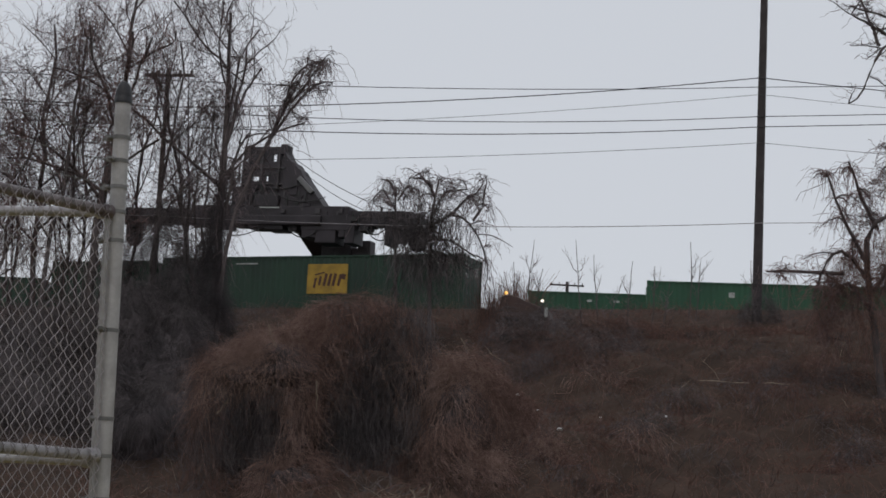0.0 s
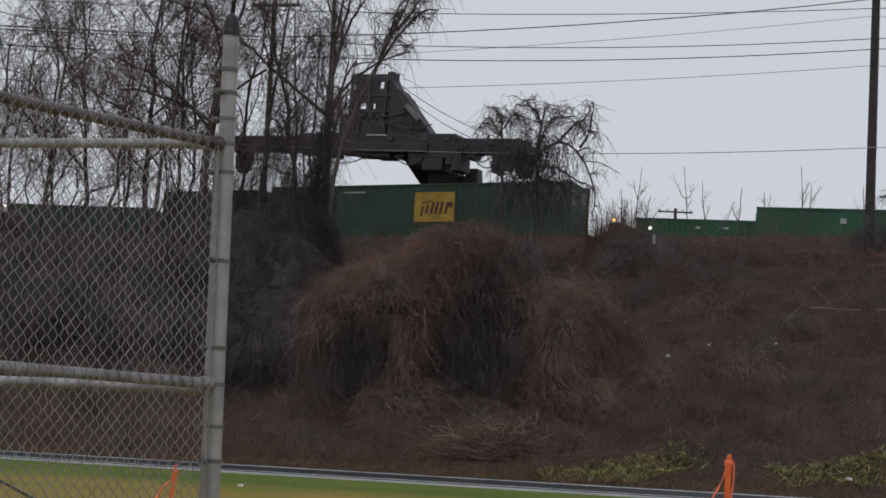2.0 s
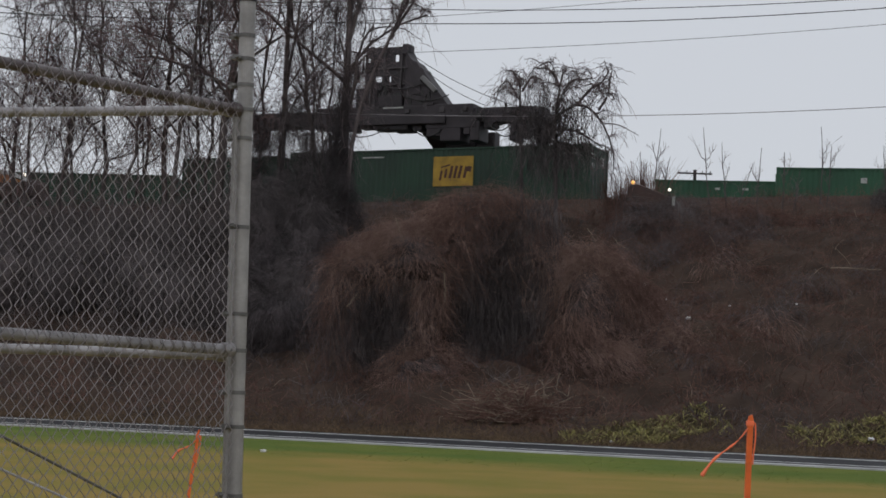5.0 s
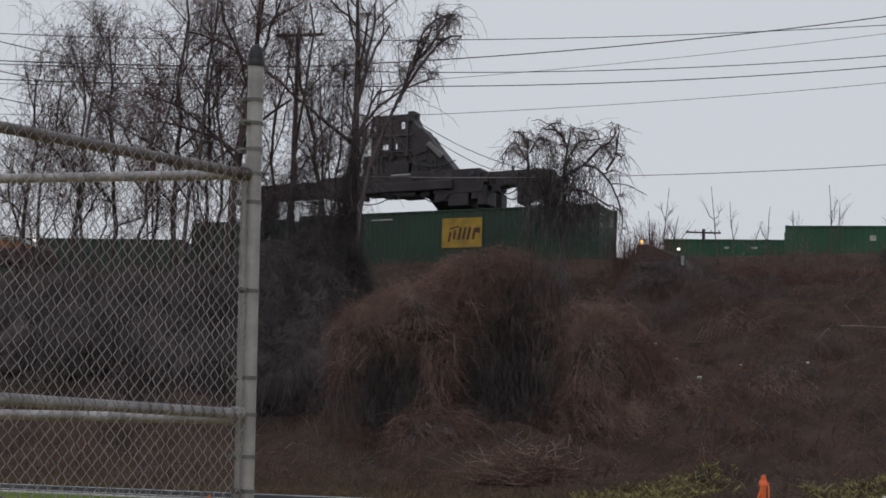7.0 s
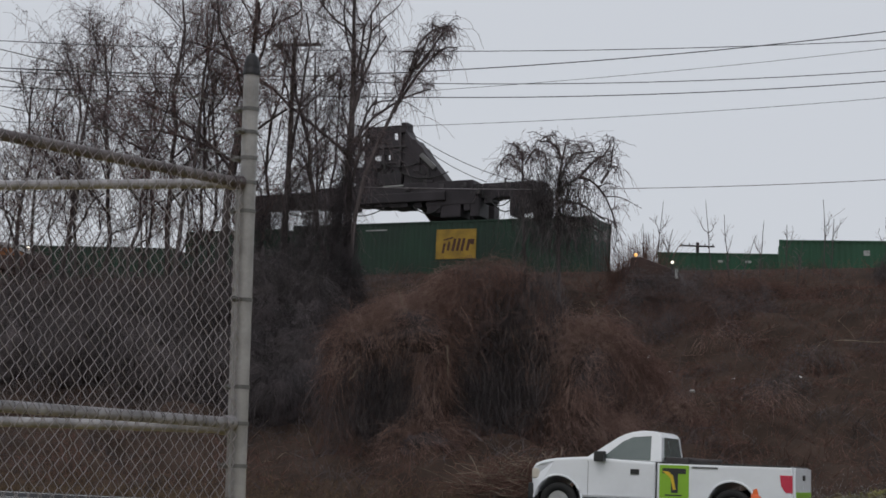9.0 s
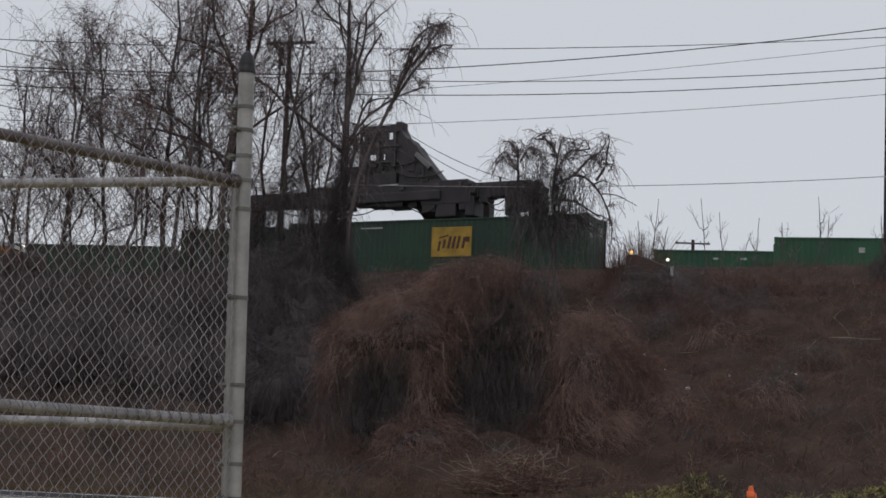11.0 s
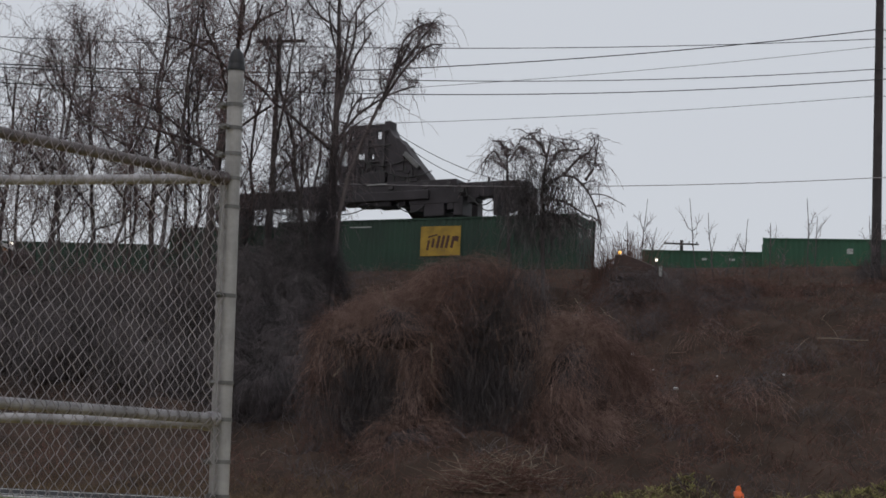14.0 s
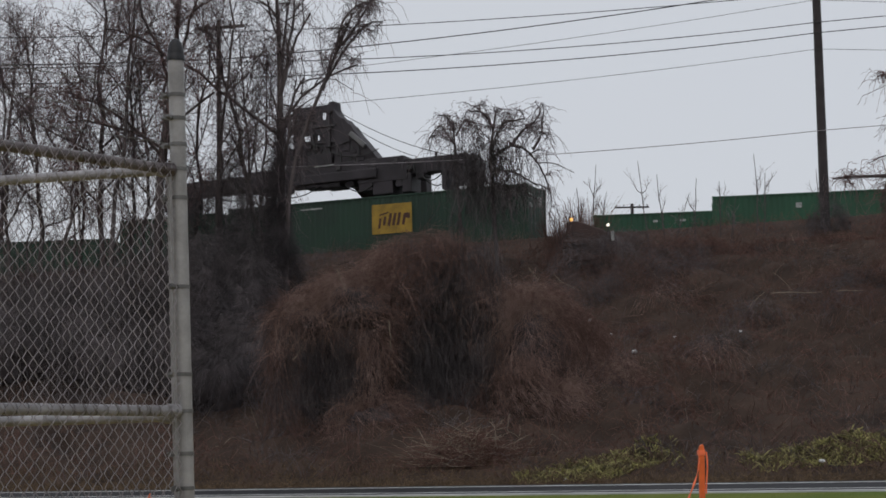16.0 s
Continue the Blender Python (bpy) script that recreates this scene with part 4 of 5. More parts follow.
# ---------- container handler behind the container ----------
def build_handler():
    g = thing("container_handler", pose(*handler_at(-10.3, 1.3, 10.23), 0, 0, HYAW), "dark grimy container handler with a long lifting spreader", "machine")
    # carrier behind the container
    bm = B()
    box(bm, -2.0, 2.0, 7.5, 14.0, 0.8, 2.1, 0.1)
    part("carrier_body", bm, M_STEEL, g)
    for x in (-1.9, 1.9):
        for y in (8.4, 13.0):
            bm = B()
            cyl(bm, (x - 0.3, y, 0.85), (x + 0.3, y, 0.85), 0.85, seg=24)
            part("tyre", bm, M_RUBBER, g)
    # mast behind the container that carries the boom's foot
    for x0, x1, y0, y1, z0, z1 in ((1.75, 2.5, 1.7, 2.4, 0.9, 4.75), (2.5, 3.4, 1.6, 2.5, 0.9, 4.45), (3.4, 3.75, 1.8, 2.3, 0.9, 3.75), (3.75, 4.45, 1.7, 2.4, 0.9, 4.1)):
        bm = B()
        box(bm, x0, x1, y0, y1, z0, z1, 0.06)
        part("mast_section", bm, M_STEEL, g)
    # spreader: a telescopic box beam with legs, head frame and ram
    bm = B()
    box(bm, -4.6, 4.2, -0.55, 0.55, 4.42, 5.36, 0.05)
    box(bm, -2.4, 2.8, -0.75, 0.75, 4.36, 4.85, 0.06)
    sp = part("spreader", bm, M_STEEL, g)
    bm = B()
    box(bm, -8.9, -4.5, -0.38, 0.38, 4.42, 5.22, 0.04)
    part("left_arm", bm, M_STEEL, sp)
    bm = B()
    box(bm, 2.6, 7.9, -0.38, 0.38, 4.42, 5.10, 0.04)
    box(bm, 2.4, 7.1, -0.30, 0.30, 5.1, 5.17)
    part("right_arm", bm, M_STEEL, sp)
    for x in (-8.7, 7.35):
        bm = B()
        box(bm, x - 0.35, x + 0.45, -1.2, 1.2, 4.45, 5.0, 0.05)
        part("end_beam", bm, M_STEEL, sp)
        for y in (-1.15, 1.0):
            bm = B()
            extrude_profile(bm, [(x - 0.55, 4.5), (x + 0.5, 4.5), (x + 0.42, 3.62), (x + 0.12, 3.42), (x - 0.25, 3.42), (x - 0.5, 3.75)], y, y + 0.16, 0.01)
            part("leg", bm, M_STEEL, sp)
    # twistlock carriers hang under the beam
    for x0, x1, z0 in ((1.75, 2.5, 3.75), (2.5, 3.6, 3.5), (3.75, 4.1, 3.8), (4.1, 4.6, 3.5), (6.2, 6.5, 3.45), (-1.1, -0.2, 4.2), (-0.3, 0.7, 4.12), (-3.5, -2.9, 4.25)):
        bm = B()
        box(bm, x0, x1, -0.6, 0.6, z0, 4.45, 0.06)
        part("hanger", bm, M_STEEL, sp)
    bm = B()
    box(bm, 1.7, 4.4, -0.62, -0.55, 4.15, 4.9, 0.02)
    part("side_plate", bm, M_STEEL, sp)
    # head: stepped frame of plates with open cells
    xs = [-1.97, -1.93, -1.78, -1.70, -1.44, -1.0, -0.68, -0.48, -0.38, -0.08, 0.47]
    zs = [5.3, 6.08, 6.3, 6.64, 6.96, 7.66, 7.9, 8.06, 8.42]
    holes = {(1, 5), (2, 5), (8, 5), (8, 6), (4, 3), (6, 3), (1, 1)}
    bm = B()
    for i in range(10):
        for j in range(8):
            if (i, j) not in holes:
                box(bm, xs[i], xs[i + 1], -0.34, -0.1, zs[j], zs[j + 1])
    bmesh.ops.remove_doubles(bm, verts=bm.verts[:], dist=0.001)
    part("head_plate", bm, M_STEEL, sp)
    for x0, x1, z0, z1 in ((-1.97, 0.47, 7.28, 7.36), (-1.97, 0.47, 6.46, 6.53), (-0.92, -0.80, 5.3, 8.42), (0.05, 0.14, 5.3, 8.3), (-1.62, -1.54, 5.3, 8.42)):
        bm = B()
        box(bm, x0, x1, -0.43, -0.33, z0, z1, 0.01)
        part("head_rib", bm, M_STEELD, sp)
    bm = B()
    extrude_profile(bm, [(0.4, 8.2), (0.56, 7.87), (0.80, 7.62), (0.98, 7.58), (1.16, 7.33), (1.33, 7.23), (1.46, 7.0), (1.61, 6.80), (2.72, 5.45), (2.9, 5.2), (0.4, 5.2)], -0.5, 0.5, 0.03)
    part("slanted_frame", bm, M_STEEL, sp)
    for x0, x1, z0, z1, dep in ((-2.35, -1.9, 5.3, 6.35, 0.5), (0.12, 0.47, 8.0, 8.53, 0.45), (-1.0, 0.3, 5.3, 5.9, 0.6), (0.9, 1.3, 5.9, 6.7, 0.56), (-1.75, -1.5, 8.35, 8.47, 0.4)):
        bm = B()
        box(bm, x0, x1, -dep, dep * 0.6, z0, z1, 0.04)
        part("head_block", bm, M_STEEL, sp)
    bm = B()
    box(bm, -0.12, 0.12, -0.10, 0.10, -0.55, 0.55, 0.03, m=Matrix.Translation((1.75, -0.56, 6.4)) @ Matrix.Rotation(radians(-47), 4, "Y"))
    part("ram", bm, M_STEELG, sp, "grey hydraulic ram")
    rg = random.Random(8)
    def clad(name, count, x0, x1, z0, z1, y, lo, hi, mats):
        for k in range(count):
            w, h = rg.uniform(lo, hi), rg.uniform(lo, hi)
            x, z = rg.uniform(x0, x1), rg.uniform(z0, z1)
            if rg.random() < 0.4:
                w, h = w * 0.35, h * 1.8
            bm = B()
            box(bm, x - w / 2, x + w / 2, y - rg.uniform(0.02, 0.10), y + 0.02, z - h / 2, z + h / 2, 0.01)
            part(name, bm, mats[k % len(mats)], sp)
    clad("bracket", 18, -1.5, 0.8, 5.5, 6.4, -0.5, 0.12, 0.45, (M_STEEL, M_BLACK, M_STEELD))
    clad("bracket", 8, 1.1, 2.0, 5.4, 6.0, -0.5, 0.12, 0.4, (M_STEEL, M_BLACK, M_STEELD))
    clad("cleat", 34, -7.5, 7.0, 4.5, 5.1, -0.56, 0.08, 0.3, (M_BLACK, M_STEELD, M_STEEL))
    # fittings under the beam
    for k in range(22):
        x, w = rg.uniform(-4.4, 6.6), rg.uniform(0.08, 0.35)
        bm = B()
        box(bm, x - w, x + w, -0.5, 0.4, 4.5 - rg.uniform(0.1, 0.4), 4.5, 0.03)
        part("fitting", bm, M_STEEL, sp)
    for x0, x1, z, sag in ((-3.4, -0.5, 4.3, 0.45), (1.0, 2.6, 4.2, 0.4), (5.1, 6.9, 4.4, 0.7), (4.9, 6.4, 4.5, 0.5), (-6.6, -4.0, 4.4, 0.4), (-1.8, 0.6, 7.4, 0.5), (-1.2, 1.6, 6.6, 0.35), (0.3, 2.9, 5.9, 0.3)):
        P = catenary((x0, -0.62, z), (x1, -0.62, z - 0.1), sag, 9)
        tubes("hose", P[None], np.full((1, 9), 0.03), M_BLACK, sp, "thin black hose", sides=5)
    bm = B()
    box(bm, -0.7, 0.4, -0.60, -0.56, 5.22, 5.29)
    part("label_strip", bm, M_WHITE, sp, "pale strip on the beam")
    # boom that reaches back to the carrier
    bm = B()
    d = Vector((0, 11.0, -4.6))
    box(bm, -0.55, 0.55, 0, d.length, -0.5, 0.4, 0.05, m=Matrix.Translation((0, 0.4, 6.6)) @ Matrix.Rotation(math.atan2(d.z, d.y), 4, "X"))
    part("boom", bm, M_STEEL, sp)
    P = np.array([catenary((0.7, 0, 7.9), (6.4, -0.2, 5.2), 0.25, 10), catenary((0.7, 0.1, 7.6), (4.8, -0.2, 5.25), 0.2, 10)])
    for p in P:
        tubes("hose", p[None], np.full((1, 10), 0.018), M_WIRE, sp, "thin black hose", sides=5)
    return g, sp


HANDLER, SPREADER = build_handler()


# ---------- utility poles and cables ----------
def utility_pole(x, y, top, r0, r1, arms, label, z0=None, lean=(0, 0), wood=M_POLE):
    s, n = to_sn(x, y)
    z = float(height(s, n)) - 0.3 if z0 is None else z0
    u = thing("utility_pole", pose(x, y, z, lean[0], lean[1], 0), label, "pole", "utility poles")
    bm = B()
    cyl(bm, (0, 0, 0), (0, 0, top - z), r0, r1, seg=16)
    part("shaft", bm, wood, u, smooth=False)
    for h, w, yaw in arms:
        bm = B()
        m = Matrix.Rotation(radians(yaw), 4, "Z")
        box(bm, -w, w, r1, r1 + 0.1, h - z - 0.06, h - z + 0.06, 0.01, m=m)
        part("crossarm", bm, wood, u)
        for f in (-0.9, -0.45, 0.45, 0.9):
            bm = B()
            c = m @ Vector((f * w, r1 + 0.05, h - z + 0.06))
            cyl(bm, c, c + Vector((0, 0, 0.14)), 0.035, 0.05, seg=8)
            part("insulator", bm, M_STEELG, u)
    return u


RP, LP = (17.05, 64.0), (-7.25, 62.0)
utility_pole(*RP, 25.0, 0.205, 0.145, [], "tall dark tarred wooden utility pole on the bank", lean=(0, 0.7))
utility_pole(*LP, 17.9, 0.12, 0.09, [(17.65, 1.0, -12)], "old wooden utility pole with a crossarm among bare trees", wood=M_POLE2)
utility_pole(16.97, 118.0, 18.5, 0.16, 0.12, [(18.26, 1.3, 0)], "distant wooden utility pole with a crossarm", z0=10.0)


def build_cables():
    def at(f, z):
        return (RP[0] + (LP[0] - RP[0]) * f, RP[1] + (LP[1] - RP[1]) * f, z)
    for zn, zr, zl, zf, sag, r in ((21.70, 19.15, 17.36, 17.86, 0.21, 0.017), (19.40, 19.55, 16.27, 16.77, 0.30, 0.022), (18.60, 18.83, 15.36, 15.86, 0.20, 0.010), (20.60, 17.88, 16.14, 16.64, 0.34, 0.018), (20.15, 17.44, 15.52, 16.02, 0.33, 0.020), (16.77, 16.76, 14.14, 14.64, 0.21, 0.011), (15.60, 13.36, 11.91, 12.41, 0.28, 0.016)):
        P = np.concatenate([catenary(at(-1, zn), at(0, zr), 0.1, 9)[:-1], catenary(at(0, zr), at(1, zl), sag, 17), catenary(at(1, zl), at(2.4, zf), 0.5, 12)[1:]])
        off = np.array([0.0, -0.2, 0])
        bare = zr < 14
        c = tubes("overhead_cable", (P + off)[None], np.full((1, len(P)), r), M_GALVD if bare else M_WIRE, sides=5)
        tagged(c, "bare grey metal cable strung between utility poles" if bare else "black overhead cable strung between utility poles", "cable", "overhead cables")


build_cables()


# ---------- trees and twigs in front of the containers ----------
def arch_tree(x, y, z0, pts, r, seed, twigs, label, tone=M_FINE, droop=1.0, size=3.0):
    """A vine-bowed small tree: limbs follow arcs given in its own upright plane, with hanging twigs."""
    g = np.random.default_rng(seed)
    ob = thing("bowed_tree", pose(x, y, z0), label, "tree", "bowed vine trees")
    limbs = []
    K = 9
    for k, line in enumerate(pts):
        c = np.array(line, float)
        t = np.linspace(0, len(c) - 1, K)
        P = np.stack([np.interp(t, np.arange(len(c)), c[:, 0]), g.normal(0, 0.25) * np.linspace(0, 1, K) + g.normal(0, 0.02, K), np.interp(t, np.arange(len(c)), c[:, 1])], -1)
        P[1:-1] = (P[:-2] + 2 * P[1:-1] + P[2:]) / 4
        P += np.cumsum(g.normal(0, 0.02, P.shape), 0)
        limbs.append(P)
        rr = (r if k == 0 else r * 0.55) * (1 - 0.65 * np.linspace(0, 1, K)) + 0.006
        tubes("trunk" if k == 0 else "limb", P[None], rr[None], M_BARK, ob, sides=6, smooth=True)
    A = np.array(limbs)
    # side branches along every limb, bending down under their vines
    nb = 7 * len(A)
    pick, at = g.integers(0, len(A), nb), g.integers(2, K, nb)
    d = g.normal(0, 0.6, (nb, 3)) + np.array([0, 0, 0.35])
    ln = g.uniform(0.12, 0.3, nb) * size
    tt = np.linspace(0, 1, K)[None, :, None]
    Q = A[pick, at][:, None] + d[:, None] * ln[:, None, None] * tt
    Q[..., 2] -= droop * 0.7 * ln[:, None] * tt[..., 0] ** 2
    Q += np.cumsum(g.normal(0, 0.02, Q.shape), 1)
    tagged(tubes("side_branch", Q, (0.5 * r * 0.35 + 0.008) * (1 - 0.6 * tt[..., 0]) * np.ones((nb, 1)), M_BARK, ob, sides=4), kind="stuff")
    A = np.concatenate([A[:, 2:], Q[:, 2:]])
    pick, at = g.integers(0, len(A), twigs), g.integers(0, K - 2, twigs)
    base = A[pick, at]
    tt = np.linspace(0, 1, 6)[None, :, None]
    d = g.normal(0, 0.55, (twigs, 3))
    d[:, 2] = g.uniform(-0.2, 0.8, twigs)
    ln = g.uniform(0.25, 0.95, twigs) * min(1.0, size / 3)
    P = base[:, None] + d[:, None] * ln[:, None, None] * tt
    P[..., 2] -= droop * ln[:, None] * tt[..., 0] ** 2 * g.uniform(0.3, 1.5, twigs)[:, None]
    P += np.cumsum(g.normal(0, 0.055, P.shape), 1)
    tagged(tubes("crown", P, g.uniform(0.007, 0.013, twigs)[:, None] * (1 - 0.4 * tt[..., 0]), tone, ob), kind="stuff")
    return ob


def build_small_trees():
    lab = "small leafless tree bowed over by hanging vines"
    z = 8.75
    BOWED = arch_tree(3.35, 62.0, z, [[(0.2, -2.6), (0.05, 2.0), (0.0, 3.6), (0.25, 5.2)], [(0.0, 3.3), (0.9, 4.0), (1.7, 3.7), (2.3, 2.6), (2.5, 1.7)], [(0.1, 3.9), (0.6, 4.9), (1.5, 5.0)],
                              [(0.2, 4.6), (-0.3, 5.3), (-0.8, 5.2)], [(0.9, 3.9), (1.4, 4.6), (1.9, 5.0), (2.1, 5.4)], [(1.7, 3.7), (2.1, 4.3), (2.2, 5.2)], [(0.0, 3.0), (1.0, 2.9), (2.0, 2.3)],
                              [(0.0, 2.4), (0.9, 2.2), (1.7, 1.8)]], 0.10, 31, 800, lab)
    arch_tree(2.35, 62.5, z, [[(0.0, -2.6), (-0.2, 2.0), (-0.3, 4.0), (-0.35, 5.0)], [(-0.3, 4.0), (-0.9, 4.9), (-1.3, 4.4)], [(-0.3, 4.4), (0.1, 5.1), (0.5, 4.9)], [(-0.35, 4.6), (-0.6, 5.2), (-1.0, 5.2)]],
              0.07, 32, 380, lab)
    g = np.random.default_rng(9)
    c = 800
    px, py = g.normal(-0.05, 0.8, c), g.normal(-0.2, 0.25, c)
    top, ln = g.uniform(1.6, 4.4, c), g.uniform(0.4, 1.7, c)
    k = np.linspace(0, 1, 6)[None]
    P = np.stack([px[:, None] + g.normal(0, 0.12, (c, 1)) * k, py[:, None] + 0 * k, top[:, None] - ln[:, None] * k], -1) + np.cumsum(g.normal(0, 0.13, (c, 6, 3)), 1)
    hv = tubes("hanging_vines", P, g.uniform(0.008, 0.015, c)[:, None] * (1 - 0.4 * k), M_DARKT, BOWED)
    tagged(hv, kind="stuff")
    # leaning tree whose crown hangs to one side above the handler
    z = 7.9
    arch_tree(-4.5, 59.4, z, [[(0.0, -1.8), (0.1, 2.0), (0.5, 4.2), (1.5, 6.3), (2.1, 8.0), (2.7, 9.3)], [(1.9, 7.7), (2.2, 9.1), (2.8, 9.8), (3.5, 9.6)], [(1.6, 6.8), (2.4, 8.2), (3.3, 9.1), (3.8, 9.1)], [(1.5, 6.5), (1.9, 8.0), (2.4, 9.2)],
                              [(2.2, 8.2), (3.0, 9.4), (3.3, 9.9)]], 0.10, 33, 640, "leaning bare tree with vines trailing from its bent crown")
    # thin saplings along the top of the bank
    g = np.random.default_rng(5)
    for k, (x, h, lean) in enumerate(((6.75, 1.3, -0.1), (7.0, 2.2, -0.05), (7.4, 3.0, 0.35), (7.55, 1.9, 0.5), (9.9, 3.0, -0.4), (10.6, 2.3, -0.25), (10.5, 1.7, 0.9), (11.65, 1.9, 0.15), (12.7, 1.8, 0.05), (13.0, 1.2, 0.25),
                                     (14.15, 2.4, 0.05), (14.5, 1.6, 0.2), (16.9, 1.8, -0.2))):
        y = 63.5 + 0.2 * (k % 3)
        z = float(height(*to_sn(x, y))) + 0.9
        ob = thing("sapling", pose(x, y, z), "thin leafless sapling on top of the bank", "sapling", "saplings on the bank")
        def shoot(p, q, r, m=7):
            P = np.linspace(p, q, m) + np.cumsum(g.normal(0, 0.025, (m, 3)), 0) * np.array([1, 1, 0.3])
            P[0] = p
            return P, r * (1 - 0.75 * np.linspace(0, 1, m)) + 0.004
        P, R = shoot(np.array([0, 0, -1.0]), np.array([lean, 0, h]), 0.026)
        tubes("stem", P[None], R[None], M_BARK, ob, sides=6, smooth=True)
        for f in g.uniform(0.35, 0.85, 3 + (k < 4)):
            p = P[int(f * 6)]
            d = np.array([g.choice((-1, 1)) * g.uniform(0.12, 0.4), g.normal(0, 0.15), g.uniform(0.5, 1.0)]) * g.uniform(0.5, 1.0)
            Q, S = shoot(p, p + d, 0.013)
            b = tubes("branch", Q[None], S[None], M_BARK, ob, sides=5, smooth=True)
            n = 6
            e = Q[g.integers(2, 7, n)]
            T = np.linspace(e, e + np.stack([g.normal(0, 0.16, n), g.normal(0, 0.12, n), g.uniform(0.1, 0.4, n)], -1), 4, axis=1)
            tagged(tubes("twig_spray", T + np.cumsum(g.normal(0, 0.015, T.shape), 1), np.full((n, 4), 0.006), M_FINE, b), kind="stuff")
    # fine brush between the container's end and the machine
    for k, (x, y, top, w) in enumerate(((6.1, 63.4, 10.0, 0.5), (6.6, 63.4, 10.4, 0.6), (7.2, 63.6, 10.6, 0.6))):
        g2 = np.random.default_rng(200 + k)
        z = zg(x, y)
        c = 330
        ob = thing("twig_bush", pose(x, y, z), "fine leafless bush of brown twigs on the bank", "bush", "twig bushes")
        n0 = np.stack([g2.normal(0, w * 0.35, c), g2.normal(0, 0.3, c), np.zeros(c)], -1)
        tt = np.linspace(0, 1, 7)[None, :, None]
        d = np.stack([g2.normal(0, 0.22, c), g2.normal(0, 0.2, c), np.ones(c)], -1) * ((top - z) * g2.beta(3, 2, c) * 1.1)[:, None]
        P = n0[:, None] + d[:, None] * tt + np.cumsum(g2.normal(0, 0.05, (c, 7, 3)), 1)
        P[..., 0] += (np.abs(d[:, None, 0]) * np.sign(n0[:, None, 0]) * 0.4) * tt[..., 0] ** 2
        tagged(tubes("stem_tangle", P, g2.uniform(0.006, 0.012, c)[:, None] * (1 - 0.5 * tt[..., 0]), M_TWIG, ob), kind="stuff")
    # big vine-covered bush and overhanging branches beside the pole
    z = zg(17.2, 50.0)
    h = 8.6 - z
    arch_tree(17.2, 50.0, z, [[(0.3, -0.2), (0.0, h * 0.6), (-0.4, h + 1.2), (-0.3, h + 2.2), (0.8, h + 2.8), (2.0, h + 2.6)], [(0.0, h), (-1.0, h + 1.6), (-1.6, h + 0.9), (-2.0, h - 0.3)], [(-0.3, h + 1.0), (-1.0, h + 2.4), (-1.4, h + 3.9)],
                              [(0.0, h + 2.2), (-0.4, h + 3.2), (-0.7, h + 4.4)], [(0.4, h + 2.6), (0.5, h + 3.6), (0.3, h + 4.8)], [(1.2, h + 2.6), (1.6, h + 3.5), (1.9, h + 4.4)], [(0.0, h), (1.0, h + 1.8), (2.0, h + 1.9)], [(-1.0, h + 0.6), (-2.2, h + 0.6), (-3.4, h + 0.5)],
                              [(0.0, h * 0.8), (-0.9, h + 0.4), (-1.3, h - 0.2)], [(0.2, h), (0.8, h + 1.2), (1.6, h + 0.8)]], 0.13, 41, 1900, "vine-covered leafless bush beside the pole", tone=M_RED)
    vine_mass("thicket", [blob(17.4, 50.2, 10.9, 1.5, 1.0, 6.5), blob(16.3, 50.0, 9.6, 0.9, 0.9, 6.5), blob(18.6, 50.2, 11.2, 1.4, 1.0)], 3600, 66, "dark reddish thicket of vines beside the pole", "thicket", "dark thickets", (M_RED, M_RUST), None, hole=0.6)
    z = zg(18.3, 49.0)
    h = 14.0 - z
    arch_tree(18.3, 49.0, z, [[(0, -0.2), (0.1, h * 0.5), (0.0, h), (-0.3, h + 5.0)], [(0.0, h + 2.6), (-0.9, h + 2.9), (-1.5, h + 2.2), (-1.9, h + 1.0), (-2.4, h + 0.6)], [(-0.9, h + 2.9), (-1.6, h + 3.3), (-2.2, h + 3.6)], [(-0.1, h + 3.2), (-1.0, h + 3.5), (-2.2, h + 3.8)],
                              [(-1.3, h + 2.6), (-1.5, h + 3.3), (-1.9, h + 4.4)], [(-0.6, h + 2.8), (-0.9, h + 1.8), (-0.9, h + 1.0)]], 0.10, 42, 240, "bare tree with thin hanging branches", droop=0.3)


build_small_trees()


